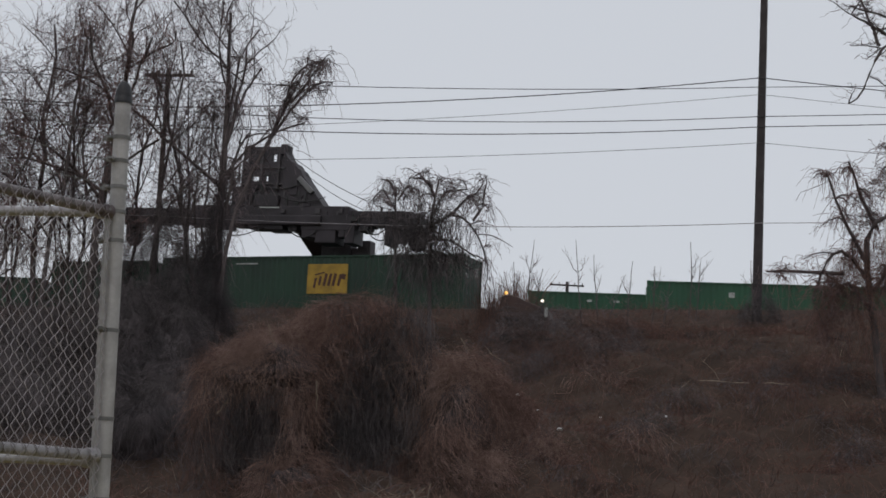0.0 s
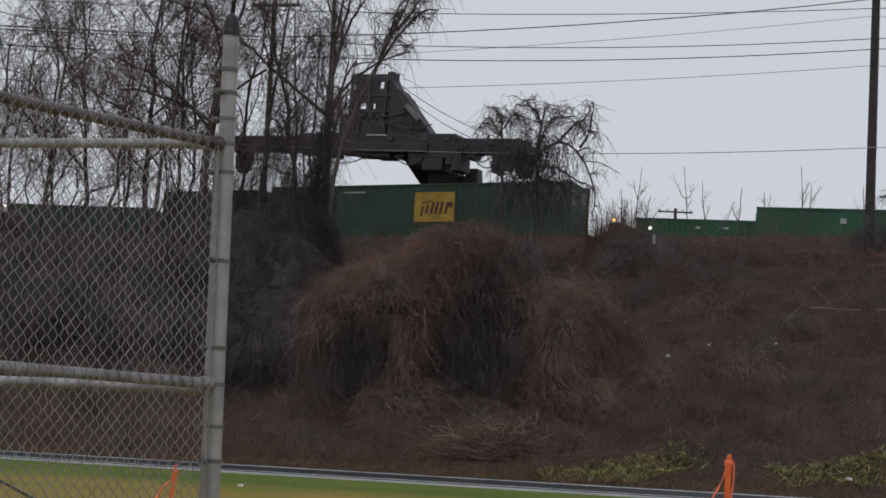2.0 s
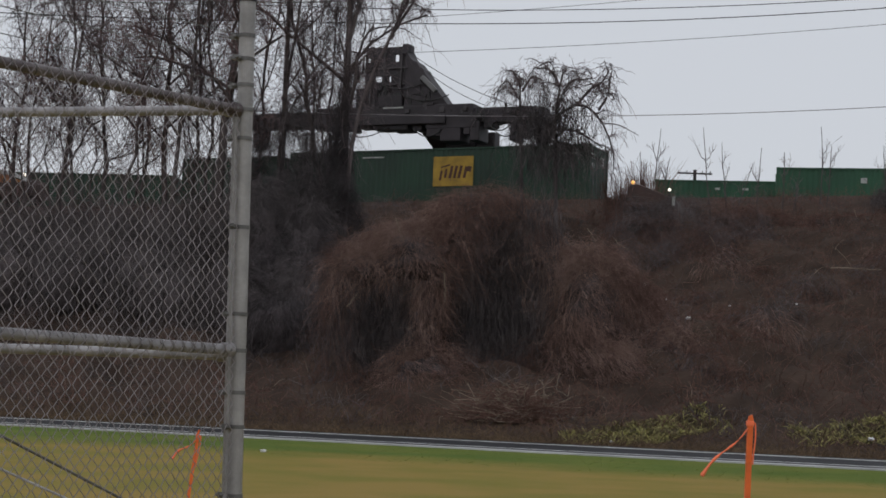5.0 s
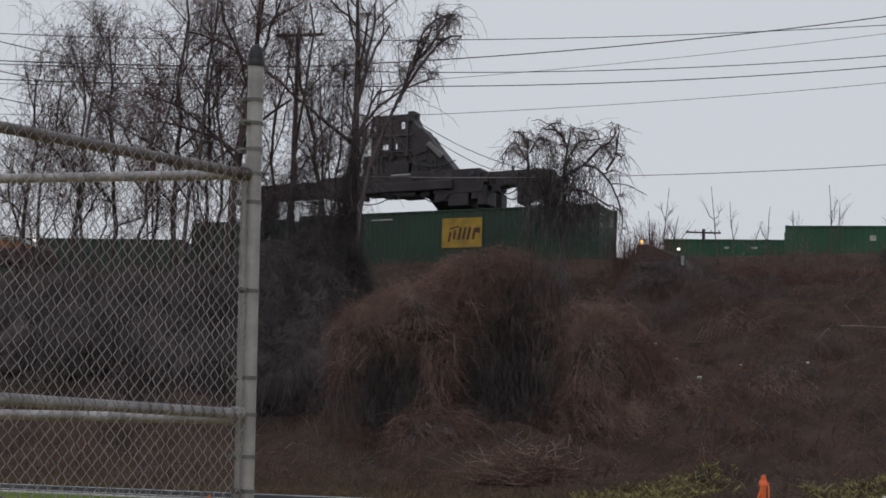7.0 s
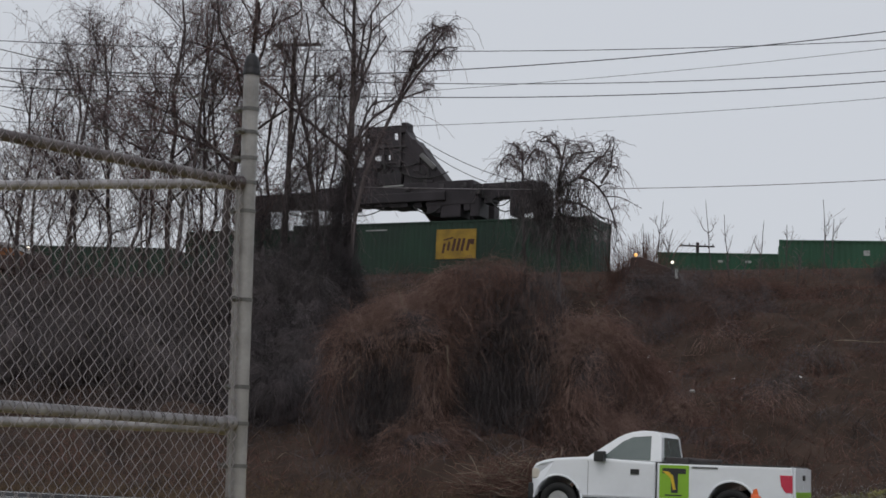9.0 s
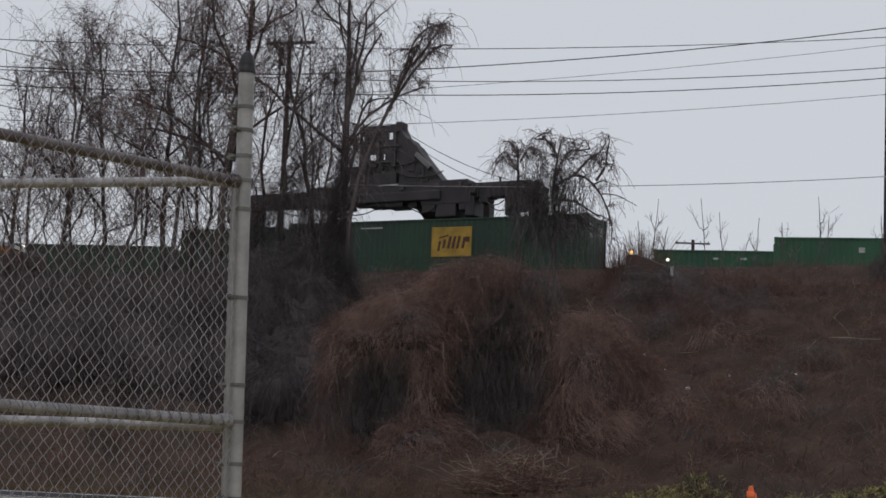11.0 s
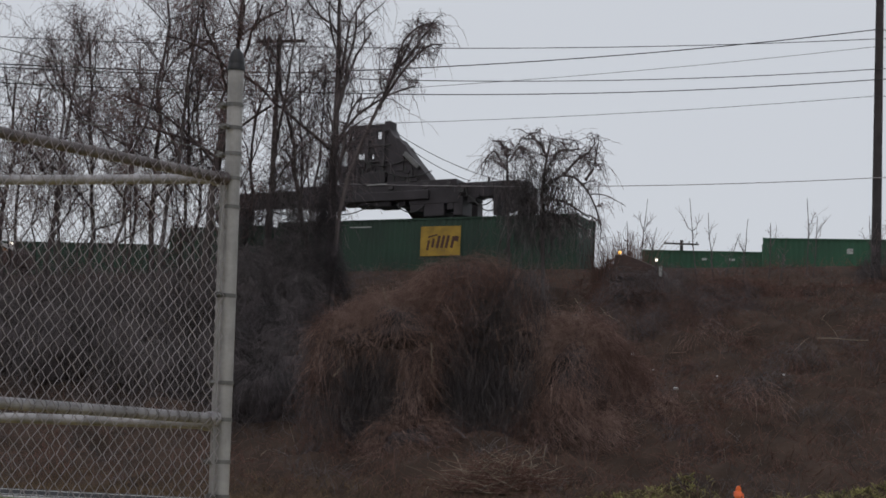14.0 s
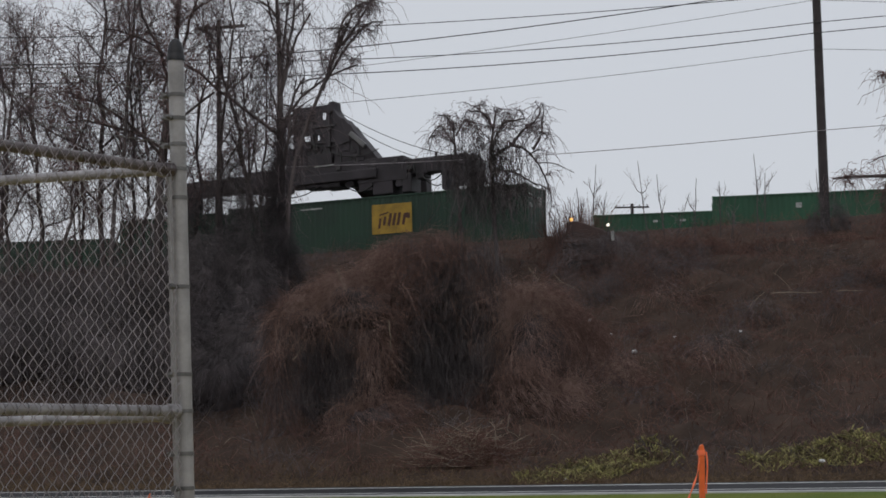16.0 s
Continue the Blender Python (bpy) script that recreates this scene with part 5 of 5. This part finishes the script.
# ---------- edge of the bank: weeds, heap of cut branches, litter ----------
def build_weeds():
    for k, (x, y, w, c) in enumerate(((2.9, 38.4, 0.5, 240), (3.8, 38.4, 0.6, 330), (4.6, 38.5, 0.8, 800), (5.5, 39.0, 0.7, 560), (6.3, 38.6, 0.3, 50), (8.2, 37.4, 0.5, 200),
                                     (9.2, 37.5, 0.7, 640), (10.2, 37.2, 0.8, 640), (11.3, 36.9, 0.9, 560), (12.4, 36.3, 0.8, 400))):
        g = np.random.default_rng(k)
        c = int(c * 1.25)
        z = float(height(*to_sn(x, y)))
        ob = thing("weed_patch", pose(x, y, z), "low yellow-green weeds at the road's edge", "weeds", "weed patches")
        a, r = g.uniform(0, 6.283, c), np.sqrt(g.random(c))
        px, py = np.cos(a) * r * w, np.sin(a) * r * 0.9
        t = np.linspace(0, 1, 4)[None, :, None]
        d = np.stack([g.normal(0, 0.5, c), g.normal(0, 0.5, c), g.uniform(0.5, 1, c)], -1)
        h = g.uniform(0.06, 0.42, c) * (1.05 - r * 0.6) * (0.5 + 0.8 * g.random(c))
        P = np.stack([px, py, height(*to_sn(x + px, y + py)) - z], -1)[:, None] + d[:, None] * h[:, None, None] * t
        P[..., 2] -= 0.25 * h[:, None] * t[..., 0] ** 2
        R = g.uniform(0.008, 0.024, c)[:, None] * np.array([0.3, 0.7, 1.0, 0.3])[None]
        tagged(tubes("foliage", P, R, M_WEED, ob), kind="stuff")


build_weeds()


def build_heap():
    x, y = 1.45, 40.9
    z = float(height(*to_sn(x, y)))
    ob = thing("branch_heap", pose(x, y, z), "low heap of pale cut branches and dead stalks", "branches")
    g = np.random.default_rng(12)
    c = 2200
    a, r = g.uniform(0, 6.283, c), np.sqrt(g.random(c))
    base = np.stack([np.cos(a) * r * 1.35, np.sin(a) * r * 0.8, 0.95 * (1 - r ** 2) * g.random(c)], -1)
    d = np.stack([g.normal(0, 1, c), g.normal(0, 0.5, c), g.normal(0.15, 0.35, c)], -1)
    t = np.linspace(0, 1, 5)[None, :, None]
    P = base[:, None] + d[:, None] * g.uniform(0.2, 0.7, c)[:, None, None] * t
    P += np.cumsum(g.normal(0, 0.03, P.shape), 1)
    P[..., 2] = np.maximum(P[..., 2], 0.0)
    R = g.uniform(0.004, 0.011, c)[:, None] * (1 - 0.4 * t[..., 0])
    for sel, mm in ((np.arange(c) % 4 > 0, M_RUST), (np.arange(c) % 4 == 0, M_STRAW)):
        tagged(tubes("brushwood", P[sel], R[sel], mm, ob), kind="stuff")
    for k in range(7):
        q = np.array([g.uniform(-1.3, 1.5), g.uniform(-0.6, 0.1), 0.4])
        dd = np.array([g.normal(0, 0.35), g.normal(0, 0.2), g.uniform(0.25, 0.75)])
        tt = np.linspace(0, 1, 6)[:, None]
        P = q + dd * tt + np.cumsum(g.normal(0, 0.018, (6, 3)), 0)
        tubes("pale_branch", P[None], (0.011 * (1 - 0.6 * tt[:, 0]))[None], M_STRAW, ob, "pale bare branch", sides=5)


build_heap()


def build_litter():
    g = random.Random(4)
    for x, y, up, r in ((6.67, 47.0, 0.55, 0.08), (6.41, 50.2, 0.6, 0.035), (8.29, 49.4, 0.6, 0.045), (9.98, 47.7, 0.6, 0.04), (-3.05, 25.4, 0.03, 0.045), (3.64, 37.85, 0.08, 0.05), (9.4, 36.6, 0.25, 0.07), (5.9, 51.5, 0.8, 0.06)):
        z = float(height(*to_sn(x, y)))
        bm = B()
        bmesh.ops.create_icosphere(bm, subdivisions=2, radius=r)
        for v in bm.verts:
            v.co *= g.uniform(0.6, 1.3)
            v.co.z *= 0.6
        ob = part("litter", bm, M_LITTER)
        ob.matrix_basis = pose(x, y, z + up * 0.6)
        tagged(ob, "crumpled white scrap of litter caught in the brush", "litter", "scraps of litter")
    # pale fallen poles in the brush
    for x, y, ln, up in ((12.65, 51.5, 1.6, 5.64 - zg(12.65, 51.5)), (13.8, 49.3, 0.8, 5.47 - zg(13.8, 49.3)), (5.2, 52, 0.7, 0.7)):
        z = float(height(*to_sn(x, y))) + up
        P = np.array([(x - ln / 2 + ln * t, y - 0.2 * t, z + 0.02 * math.sin(t * 6)) for t in np.linspace(0, 1, 7)])
        ob = tubes("fallen_branch", P[None], np.full((1, 7), 0.015), M_STRAW, sides=5)
        tagged(ob, "pale fallen branch lying in the brush", "branch", "fallen branches")


build_litter()


STEMS = [([(-0.52, 44.0, 4.46), (-0.47, 44.0, 3.98), (-0.47, 44.0, 3.61)], 0.022), ([(-1.93, 44.3, 5.96), (-1.82, 44.3, 5.61), (-1.67, 44.3, 5.32)], 0.018), ([(-3.16, 44.0, 3.41), (-2.86, 44.0, 3.8)], 0.02),
         ([(4.1, 44.2, 5.65), (4.37, 44.2, 5.38), (4.69, 44.2, 5.25)], 0.014), ([(3.42, 44.2, 5.85), (3.67, 44.2, 5.46)], 0.016), ([(0.21, 40.6, 1.43), (0.36, 40.6, 1.15), (0.54, 40.6, 0.83)], 0.016),
         ([(2.02, 40.6, 1.56), (2.16, 40.6, 1.42), (2.37, 40.6, 1.64)], 0.016), ([(2.55, 40.6, 1.75), (2.46, 40.6, 1.35), (2.77, 40.6, 1.16), (2.8, 40.6, 1.46)], 0.017)]


def build_bleached_stems():
    """Pale dead stems that stand out from the mound and the heap."""
    for pts, r in STEMS:
        P = np.array(pts)
        t = np.linspace(0, len(P) - 1, 9)
        Q = np.stack([np.interp(t, np.arange(len(P)), P[:, k]) for k in range(3)], -1)
        Q[1:-1] += rng.normal(0, 0.012, (7, 3))
        ob = tubes("dead_stem", Q[None], (0.62 * r * (1 - 0.5 * np.linspace(0, 1, 9)))[None], M_STRAW, sides=5, smooth=True)
        tagged(ob, "bleached dead stem caught among brown vines", "branch", "bleached stems")


build_bleached_stems()


# ---------- yard machines seen past the containers ----------
def build_yard_machine(x, y, lamp, label, w, h, z=10.1):
    m = thing("yard_machine", pose(x, y, z, 0, 0, -15), label, "machine", "yard machines")
    bm = B()
    box(bm, -w, w, -1, 1, 0.3, h * 0.6, 0.08)
    part("body", bm, M_MACH, m)
    bm = B()
    extrude_profile(bm, [(-w * 0.95, h * 0.58), (w * 0.95, h * 0.58), (w * 0.9, h * 0.7), (-w * 0.5, h), (-w * 0.85, h * 0.98)], -0.8, 0.8, 0.04)
    part("cab", bm, M_MACH, m)
    for sx in (-0.6, 0.6):
        for y0, y1 in ((-0.95, -0.65), (0.65, 0.95)):
            bm = B()
            cyl(bm, (sx * w, y0, 0.3), (sx * w, y1, 0.3), 0.3, seg=18)
            part("wheel", bm, M_RUBBER, m)
    # louvred side and door edge
    for i in range(4):
        bm = B()
        box(bm, -w * 0.8, -w * 0.1, -1.03, -0.99, h * (0.34 + 0.05 * i), h * (0.365 + 0.05 * i), 0.005)
        part("louvre", bm, M_STEEL, m)
    for k, (lx, lz, r, mm) in enumerate(lamp):
        bm = B()
        bmesh.ops.create_icosphere(bm, subdivisions=2, radius=r, matrix=Matrix.Translation((lx, -0.9, lz)))
        part("lamp", bm, mm, m, "lit lamp")
    return m


RZ = zg(7.35, 62.0)
RM = build_yard_machine(7.35, 62.0, [(-0.7, 9.55 - RZ, 0.07, M_BEACON), (0.72, 9.26 - RZ, 0.06, M_LAMPON)], "rust-red machine with an amber beacon, half hidden by brush", 1.05, 9.5 - RZ, RZ)
bm = B()
cyl(bm, (0.72, -0.9, (9.5 - RZ) * 0.6), (0.72, -0.9, 9.24 - RZ), 0.025, seg=8)
part("lamp_post", bm, M_STEEL, RM)
plate("stripe", 0.84, 0.96, 8.62 - RZ, 9.0 - RZ, -1.015, M_WHITE, RM, "faded white stripe")
LM = build_yard_machine(-23.3, 82.0, [(0.95, 1.42, 0.09, M_LAMPON), (-0.9, 1.55, 0.07, M_BEACON), (1.25, 1.05, 0.06, M_BEACON)], "faded orange yard machine with lit work lamps", 1.35, 1.75)
bm = B()
extrude_profile(bm, [(-1.25, 1.62), (-0.9, 1.78), (0.2, 1.58), (1.35, 1.12), (1.3, 1.0), (0.1, 1.42), (-1.2, 1.5)], -1.02, -0.82, 0.01)
part("loading_arm", bm, M_CONC, LM, "pale worn steel arm")
bm = B()
extrude_profile(bm, [(-1.3, 0.9), (-1.25, 1.5), (0.0, 1.4), (0.9, 1.05), (0.8, 0.85)], -0.98, -0.80, 0.01)
part("side_panel", bm, M_MACHO, LM, "faded orange side panel")

# ---------- pickup truck ----------
AX, RW = 1.80, 0.40


def arc(cx, cz, r, a0, a1, k):
    return [(cx + r * math.cos(radians(a0 + (a1 - a0) * i / k)), cz + r * math.sin(radians(a0 + (a1 - a0) * i / k))) for i in range(k + 1)]


def build_pickup():
    p = thing("pickup_truck", pose(0, 0, 0), "white single-cab pickup truck with a lime green decal", "truck")
    W = 0.97
    # front body with hood and cab base; bed is a part of its own
    prof = [(-0.25, 0.50), (1.32, 0.50)] + arc(AX, RW, 0.50, 168, 12, 10)[1:-1] + [(2.30, 0.50), (2.40, 0.55), (2.46, 0.85), (2.43, 1.04), (2.34, 1.13), (2.15, 1.19), (1.9, 1.235), (1.55, 1.265), (1.22, 1.285), (-0.25, 1.22)]
    bm = B()
    extrude_profile(bm, prof, -W, W, 0.055)
    for v in bm.verts:
        if v.co.x > 2.0:
            v.co.y *= 1 - 0.24 * ((v.co.x - 2.0) / 0.46) ** 2
    part("front_body", bm, M_PAINT, p)
    prof = [(-0.28, 0.50), (-0.28, 1.21), (-2.98, 1.21), (-3.0, 0.62), (-2.32, 0.55)] + arc(-AX, RW, 0.50, 18, 162, 10)[::-1][1:-1] + [(-1.30, 0.50)]
    bm = B()
    extrude_profile(bm, prof, -W, W, 0.04)
    bed = part("bed", bm, M_PAINT, p)
    bm = B()
    box(bm, -2.95, -0.32, -W + 0.01, W - 0.01, 1.205, 1.235, 0.01)
    part("bed_rail", bm, M_BLACK, bed, "black bed rail cap")
    # cab
    bm = B()
    extrude_profile(bm, [(1.26, 1.25), (0.62, 1.665), (0.48, 1.735), (0.30, 1.79), (0.05, 1.82), (-0.16, 1.81), (-0.26, 1.775), (-0.31, 1.70), (-0.36, 1.22)], -0.92, 0.92, 0.03)
    for v in bm.verts:
        v.co.y *= 1 - 0.24 * max(0, v.co.z - 1.24) / 0.6
    cab = part("cab", bm, M_PAINT, p)
    def yside(z):
        return 0.92 * (1 - 0.24 * max(0, z - 1.24) / 0.6)
    for sgn in (-1, 1):
        bm = B()
        pts = [(0.92, 1.25), (0.48, 1.60), (0.28, 1.69), (-0.10, 1.72), (-0.13, 1.25)]
        out = [bm.verts.new((x, sgn * (yside(z) + 0.006), z)) for x, z in pts]
        inn = [bm.verts.new((x, sgn * (yside(z) - 0.03), z)) for x, z in pts]
        fs = [bm.faces.new(out), bm.faces.new(inn[::-1])] + [bm.faces.new((out[i], inn[i], inn[(i + 1) % 5], out[(i + 1) % 5])) for i in range(5)]
        bmesh.ops.recalc_face_normals(bm, faces=fs)
        part("side_window", bm, M_GLASS, p, "dark side window")
        bm = B()
        box(bm, 0.78, 1.0, sgn * 1.05 - 0.1, sgn * 1.05 + 0.1, 1.20, 1.40, 0.03)
        part("mirror", bm, M_BLACK, p, "black door mirror")
        bm = B()
        box(bm, 0.08, 0.26, sgn * (W + 0.012) - 0.012, sgn * (W + 0.012) + 0.012, 0.98, 1.08, 0.008)
        part("door_handle", bm, M_BLACK, p)
        bm = B()
        box(bm, -0.275, -0.262, sgn * W - 0.004, sgn * W + 0.004, 0.5, 1.22)
        part("panel_gap", bm, M_BLACK, p)
        for x, z0, z1 in ((1.16, 0.55, 1.22),):
            bm = B()
            box(bm, x - 0.004, x + 0.004, sgn * W - 0.003, sgn * W + 0.003, z0, z1)
            part("panel_gap", bm, M_BLACK, p)
        bm = B()
        box(bm, -0.2, 1.25, sgn * W - 0.01, sgn * W + 0.01, 0.56, 0.575, 0.002)
        part("door_crease", bm, M_PAINT, p)
        # wheel-arch lips
        for cx in (AX, -AX):
            P = np.array([(x, sgn * (W - 0.005), z) for x, z in arc(cx, RW, 0.52, 8, 172, 14)])
            tubes("arch_lip", P[None], np.full((1, 15), 0.025), M_PAINT, p, sides=6, smooth=True)
        bm = B()
        extrude_profile(bm, [(-2.74, 1.06), (-2.985, 1.06), (-2.99, 0.74), (-2.86, 0.74), (-2.77, 0.86)], sgn * W - 0.03, sgn * W + 0.012, 0.01)
        part("tail_lamp", bm, M_LAMPR, p, "red tail lamp")
        bm = B()
        box(bm, 2.24, 2.41, sgn * 0.76 - 0.1, sgn * 0.76 + 0.1, 0.84, 1.04, 0.03)
        part("headlamp", bm, M_LAMPW, p, "clear headlamp")
        # square decal behind the cab: strokes on lime green
        y = sgn * (W + 0.004)
        bm = B()
        box(bm, -0.94, -0.34, y - 0.004, y + 0.004, 0.56, 1.18)
        dp = part("side_decal", bm, M_DECAL, p, "lime green square decal")
        y = sgn * (W + 0.010)
        for x0, x1, z0, z1, mm in ((-0.88, -0.40, 1.02, 1.12, M_DECALD), (-0.72, -0.58, 0.66, 1.04, M_DECALD), (-0.80, -0.46, 0.605, 0.63, M_DECALD)):
            bm = B()
            box(bm, x0, x1, y - 0.002, y + 0.002, z0, z1)
            part("decal_stroke", bm, mm, dp)
        bm = B()
        pts = [(-0.40, 1.06), (-0.52, 1.06), (-0.62, 0.98), (-0.68, 0.72), (-0.62, 0.72), (-0.57, 0.93), (-0.48, 1.01)]
        y2 = sgn * (W + 0.014)
        extrude_profile(bm, pts, y2 - 0.001, y2 + 0.001)
        part("decal_swoosh", bm, M_DECALY, dp)
        bm = B()
        box(bm, -1.52, -1.0, y - 0.002, y + 0.002, 1.13, 1.165)
        part("badge", bm, M_STEELG, p, "grey badge bar")
    bm = B()
    fs = []
    pts = [(0.70, 1.28), (0.56, 1.70), (-0.56, 1.70), (-0.70, 1.28)]
    a = [bm.verts.new((-0.372 + 0.105 * (z - 1.22), y, z)) for y, z in pts]
    b = [bm.verts.new((-0.33 + 0.105 * (z - 1.22), y, z)) for y, z in pts]
    fs = [bm.faces.new(a), bm.faces.new(b[::-1])] + [bm.faces.new((a[i], b[i], b[(i + 1) % 4], a[(i + 1) % 4])) for i in range(4)]
    bmesh.ops.recalc_face_normals(bm, faces=fs)
    part("rear_window", bm, M_GLASS, p, "dark rear window")
    bm = B()
    a = [bm.verts.new(c) for c in ((1.20, 0.80, 1.285), (1.20, -0.80, 1.285), (0.56, -0.68, 1.695), (0.56, 0.68, 1.695))]
    b = [bm.verts.new(c) for c in ((1.16, 0.80, 1.25), (1.16, -0.80, 1.25), (0.52, -0.68, 1.66), (0.52, 0.68, 1.66))]
    fs = [bm.faces.new(a), bm.faces.new(b[::-1])] + [bm.faces.new((a[i], b[i], b[(i + 1) % 4], a[(i + 1) % 4])) for i in range(4)]
    bmesh.ops.recalc_face_normals(bm, faces=fs)
    part("windscreen", bm, M_GLASS, p)
    # toolbox across the bed, tailgate, bumpers
    bm = B()
    box(bm, -0.9, -0.42, -0.85, 0.85, 1.1, 1.33, 0.02)
    box(bm, -1.55, -0.9, 0.70, 0.76, 1.25, 1.31, 0.01)
    part("toolbox", bm, M_STEELD, p, "dark metal toolbox")
    bm = B()
    box(bm, -3.03, -2.98, -0.86, 0.86, 0.64, 1.20, 0.02)
    tg = part("tailgate", bm, M_PAINT, p)
    bm = B()
    box(bm, -3.045, -3.03, -0.12, 0.12, 0.98, 1.08, 0.005)
    part("tailgate_handle", bm, M_BLACK, tg)
    bm = B()
    box(bm, -3.04, -3.03, -0.82, 0.82, 0.66, 0.76)
    part("tailgate_stripe", bm, M_DECAL, tg, "lime green stripe")
    bm = B()
    box(bm, -3.2, -2.95, -0.95, 0.95, 0.45, 0.64, 0.04)
    part("rear_bumper", bm, M_BLACK, p)
    bm = B()
    box(bm, 2.26, 2.52, -0.80, 0.80, 0.42, 0.76, 0.06)
    part("front_bumper", bm, M_BLACK, p)
    bm = B()
    box(bm, 2.38, 2.48, -0.55, 0.55, 0.76, 1.02, 0.03)
    part("grille", bm, M_STEELG, p)
    bm = B()
    box(bm, -2.8, 2.3, -0.7, 0.7, 0.27, 0.62)
    part("chassis", bm, M_BLACK, p)
    wheels = []
    for x in (AX, -AX):
        for sgn in (-1, 1):
            bm = B()
            prof = [(0.24, 0.11), (0.34, 0.125), (0.385, 0.11), (0.40, 0.06), (0.40, -0.06), (0.385, -0.11), (0.34, -0.125), (0.24, -0.11)]
            k = 32
            rings = [[bm.verts.new((r * math.cos(2 * math.pi * i / k), y, r * math.sin(2 * math.pi * i / k))) for i in range(k)] for r, y in prof]
            for r0, r1 in zip(rings, rings[1:] + rings[:1]):
                for i in range(k):
                    bm.faces.new((r0[i], r0[(i + 1) % k], r1[(i + 1) % k], r1[i]))
            bmesh.ops.recalc_face_normals(bm, faces=bm.faces[:])
            w = part("wheel", bm, M_RUBBER, p, smooth=True)
            w.location = (x, sgn * 0.84, RW)
            bm = B()
            cyl(bm, (0, sgn * 0.02, 0), (0, sgn * 0.085, 0), 0.235, 0.225, seg=28)
            cyl(bm, (0, sgn * 0.085, 0), (0, sgn * 0.115, 0), 0.07, 0.05, seg=14)
            for i in range(7):
                a = 2 * math.pi * i / 7
                c = Vector((0.15 * math.cos(a), sgn * 0.09, 0.15 * math.sin(a)))
                cyl(bm, c, c + Vector((0, sgn * 0.014, 0)), 0.03, seg=8)
            part("rim", bm, M_RIM, w, "silver steel rim")
            wheels.append((w, x, sgn * 0.84))
    # the body stands taller over its wheels than the drawn profile
    tall = Matrix.Translation((0, 0, RW)) @ Matrix.Diagonal((1, 1, 1.06, 1)) @ Matrix.Translation((0, 0, -RW))
    for ob in list(p.children_recursive):
        if not ob.name.startswith(("wheel", "rim")):
            ob.data.transform(tall)
    return p, wheels


PICKUP, WHEELS = build_pickup()


def build_spray():
    """Fine drops thrown up behind the truck; they travel with it."""
    g = np.random.default_rng(21)
    c = 340000
    back = g.random(c) ** 0.9
    x = -1.6 - 12.5 * back
    y = g.normal(0, 0.55 + 0.5 * back, c)
    z = g.exponential(0.10 + 0.16 * np.minimum(1, 3 * back) * (1.2 - back), c) + 0.02
    r = g.uniform(0.0034, 0.0064, c)
    tri = g.normal(0, 1, (c, 3, 3))
    V = (np.stack([x, y, z], -1)[:, None] + tri / np.linalg.norm(tri, axis=2, keepdims=True) * r[:, None, None] * 1.4).reshape(-1, 3)
    Q = np.arange(3 * c).reshape(c, 3)
    ob = arrays("road_spray", V, Q, M_MIST)
    return tagged(ob, "pale mist of road spray trailing the truck", "spray", kind="stuff")


SPRAY = build_spray()


# ---------- what moves ----------
TRUCK_N, TRUCK_V, TRUCK_S9 = 32.5, 20.28, -8.79


def motions():
    heading = 180 - 22
    def at(t):
        return pose(*L(TRUCK_S9 - TRUCK_V * (t - 9.0), TRUCK_N, GZ + 0.02), 0, 0, heading)
    rows = [(t, at(t)) for t in (0.0, 4.0, 8.0, 8.5, 9.0, 9.5, 10.0, 12.0, 16.0)]
    walk(PICKUP, rows)
    walk(SPRAY, rows)
    step = 1 / 30
    turn = 86.0
    for w, x, y in WHEELS:
        walk(w, [(k * step, pose(x, y, RW, 0, (turn * k) % 360, 0)) for k in range(481)])
    # the wind lifts the loose tape on the stakes
    for tape, knot in TAPES:
        walk(tape, [(t, pose(*knot, 0, a, 0)) for t, a in ((0.0, 30), (0.3, 35), (0.4, 38), (0.7, 30), (1.0, 17), (1.2, 20), (1.5, 22), (2.4, 28), (3.0, 32), (3.6, 36), (4.2, 56),
                                                           (5.2, 42), (6.3, 32), (7.0, 26), (9.0, 22), (12.0, 25), (15.5, 20), (16.0, 17))])
    # the handler creeps along while its spreader swings level and comes down
    walk(HANDLER, [(t, pose(*handler_at(-10.47 + dx, 1.3, 10.23), 0, 0, HYAW)) for t, dx in
                   ((0.0, -0.10), (3.0, -0.07), (4.0, -0.12), (6.3, -0.15), (7.5, -0.24), (9.0, -0.31), (12.0, -0.34), (16.0, -0.41))])
    pivot = 6.0
    walk(SPREADER, [(t, pose(-pivot * math.sin(radians(a)), 0, dz, 0, a, 0)) for t, dz, a in
                    ((0.0, 0.20, 1.9), (1.5, 0.26, 2.2), (3.0, 0.20, 2.0), (3.5, 0.02, 1.6), (4.0, -0.06, 1.2), (6.3, -0.32, -0.3), (7.0, -0.39, -0.7), (8.0, -0.40, -0.8), (9.5, -0.42, -0.8), (12.0, -0.50, -0.8), (16.0, -0.50, -0.8))])


motions()
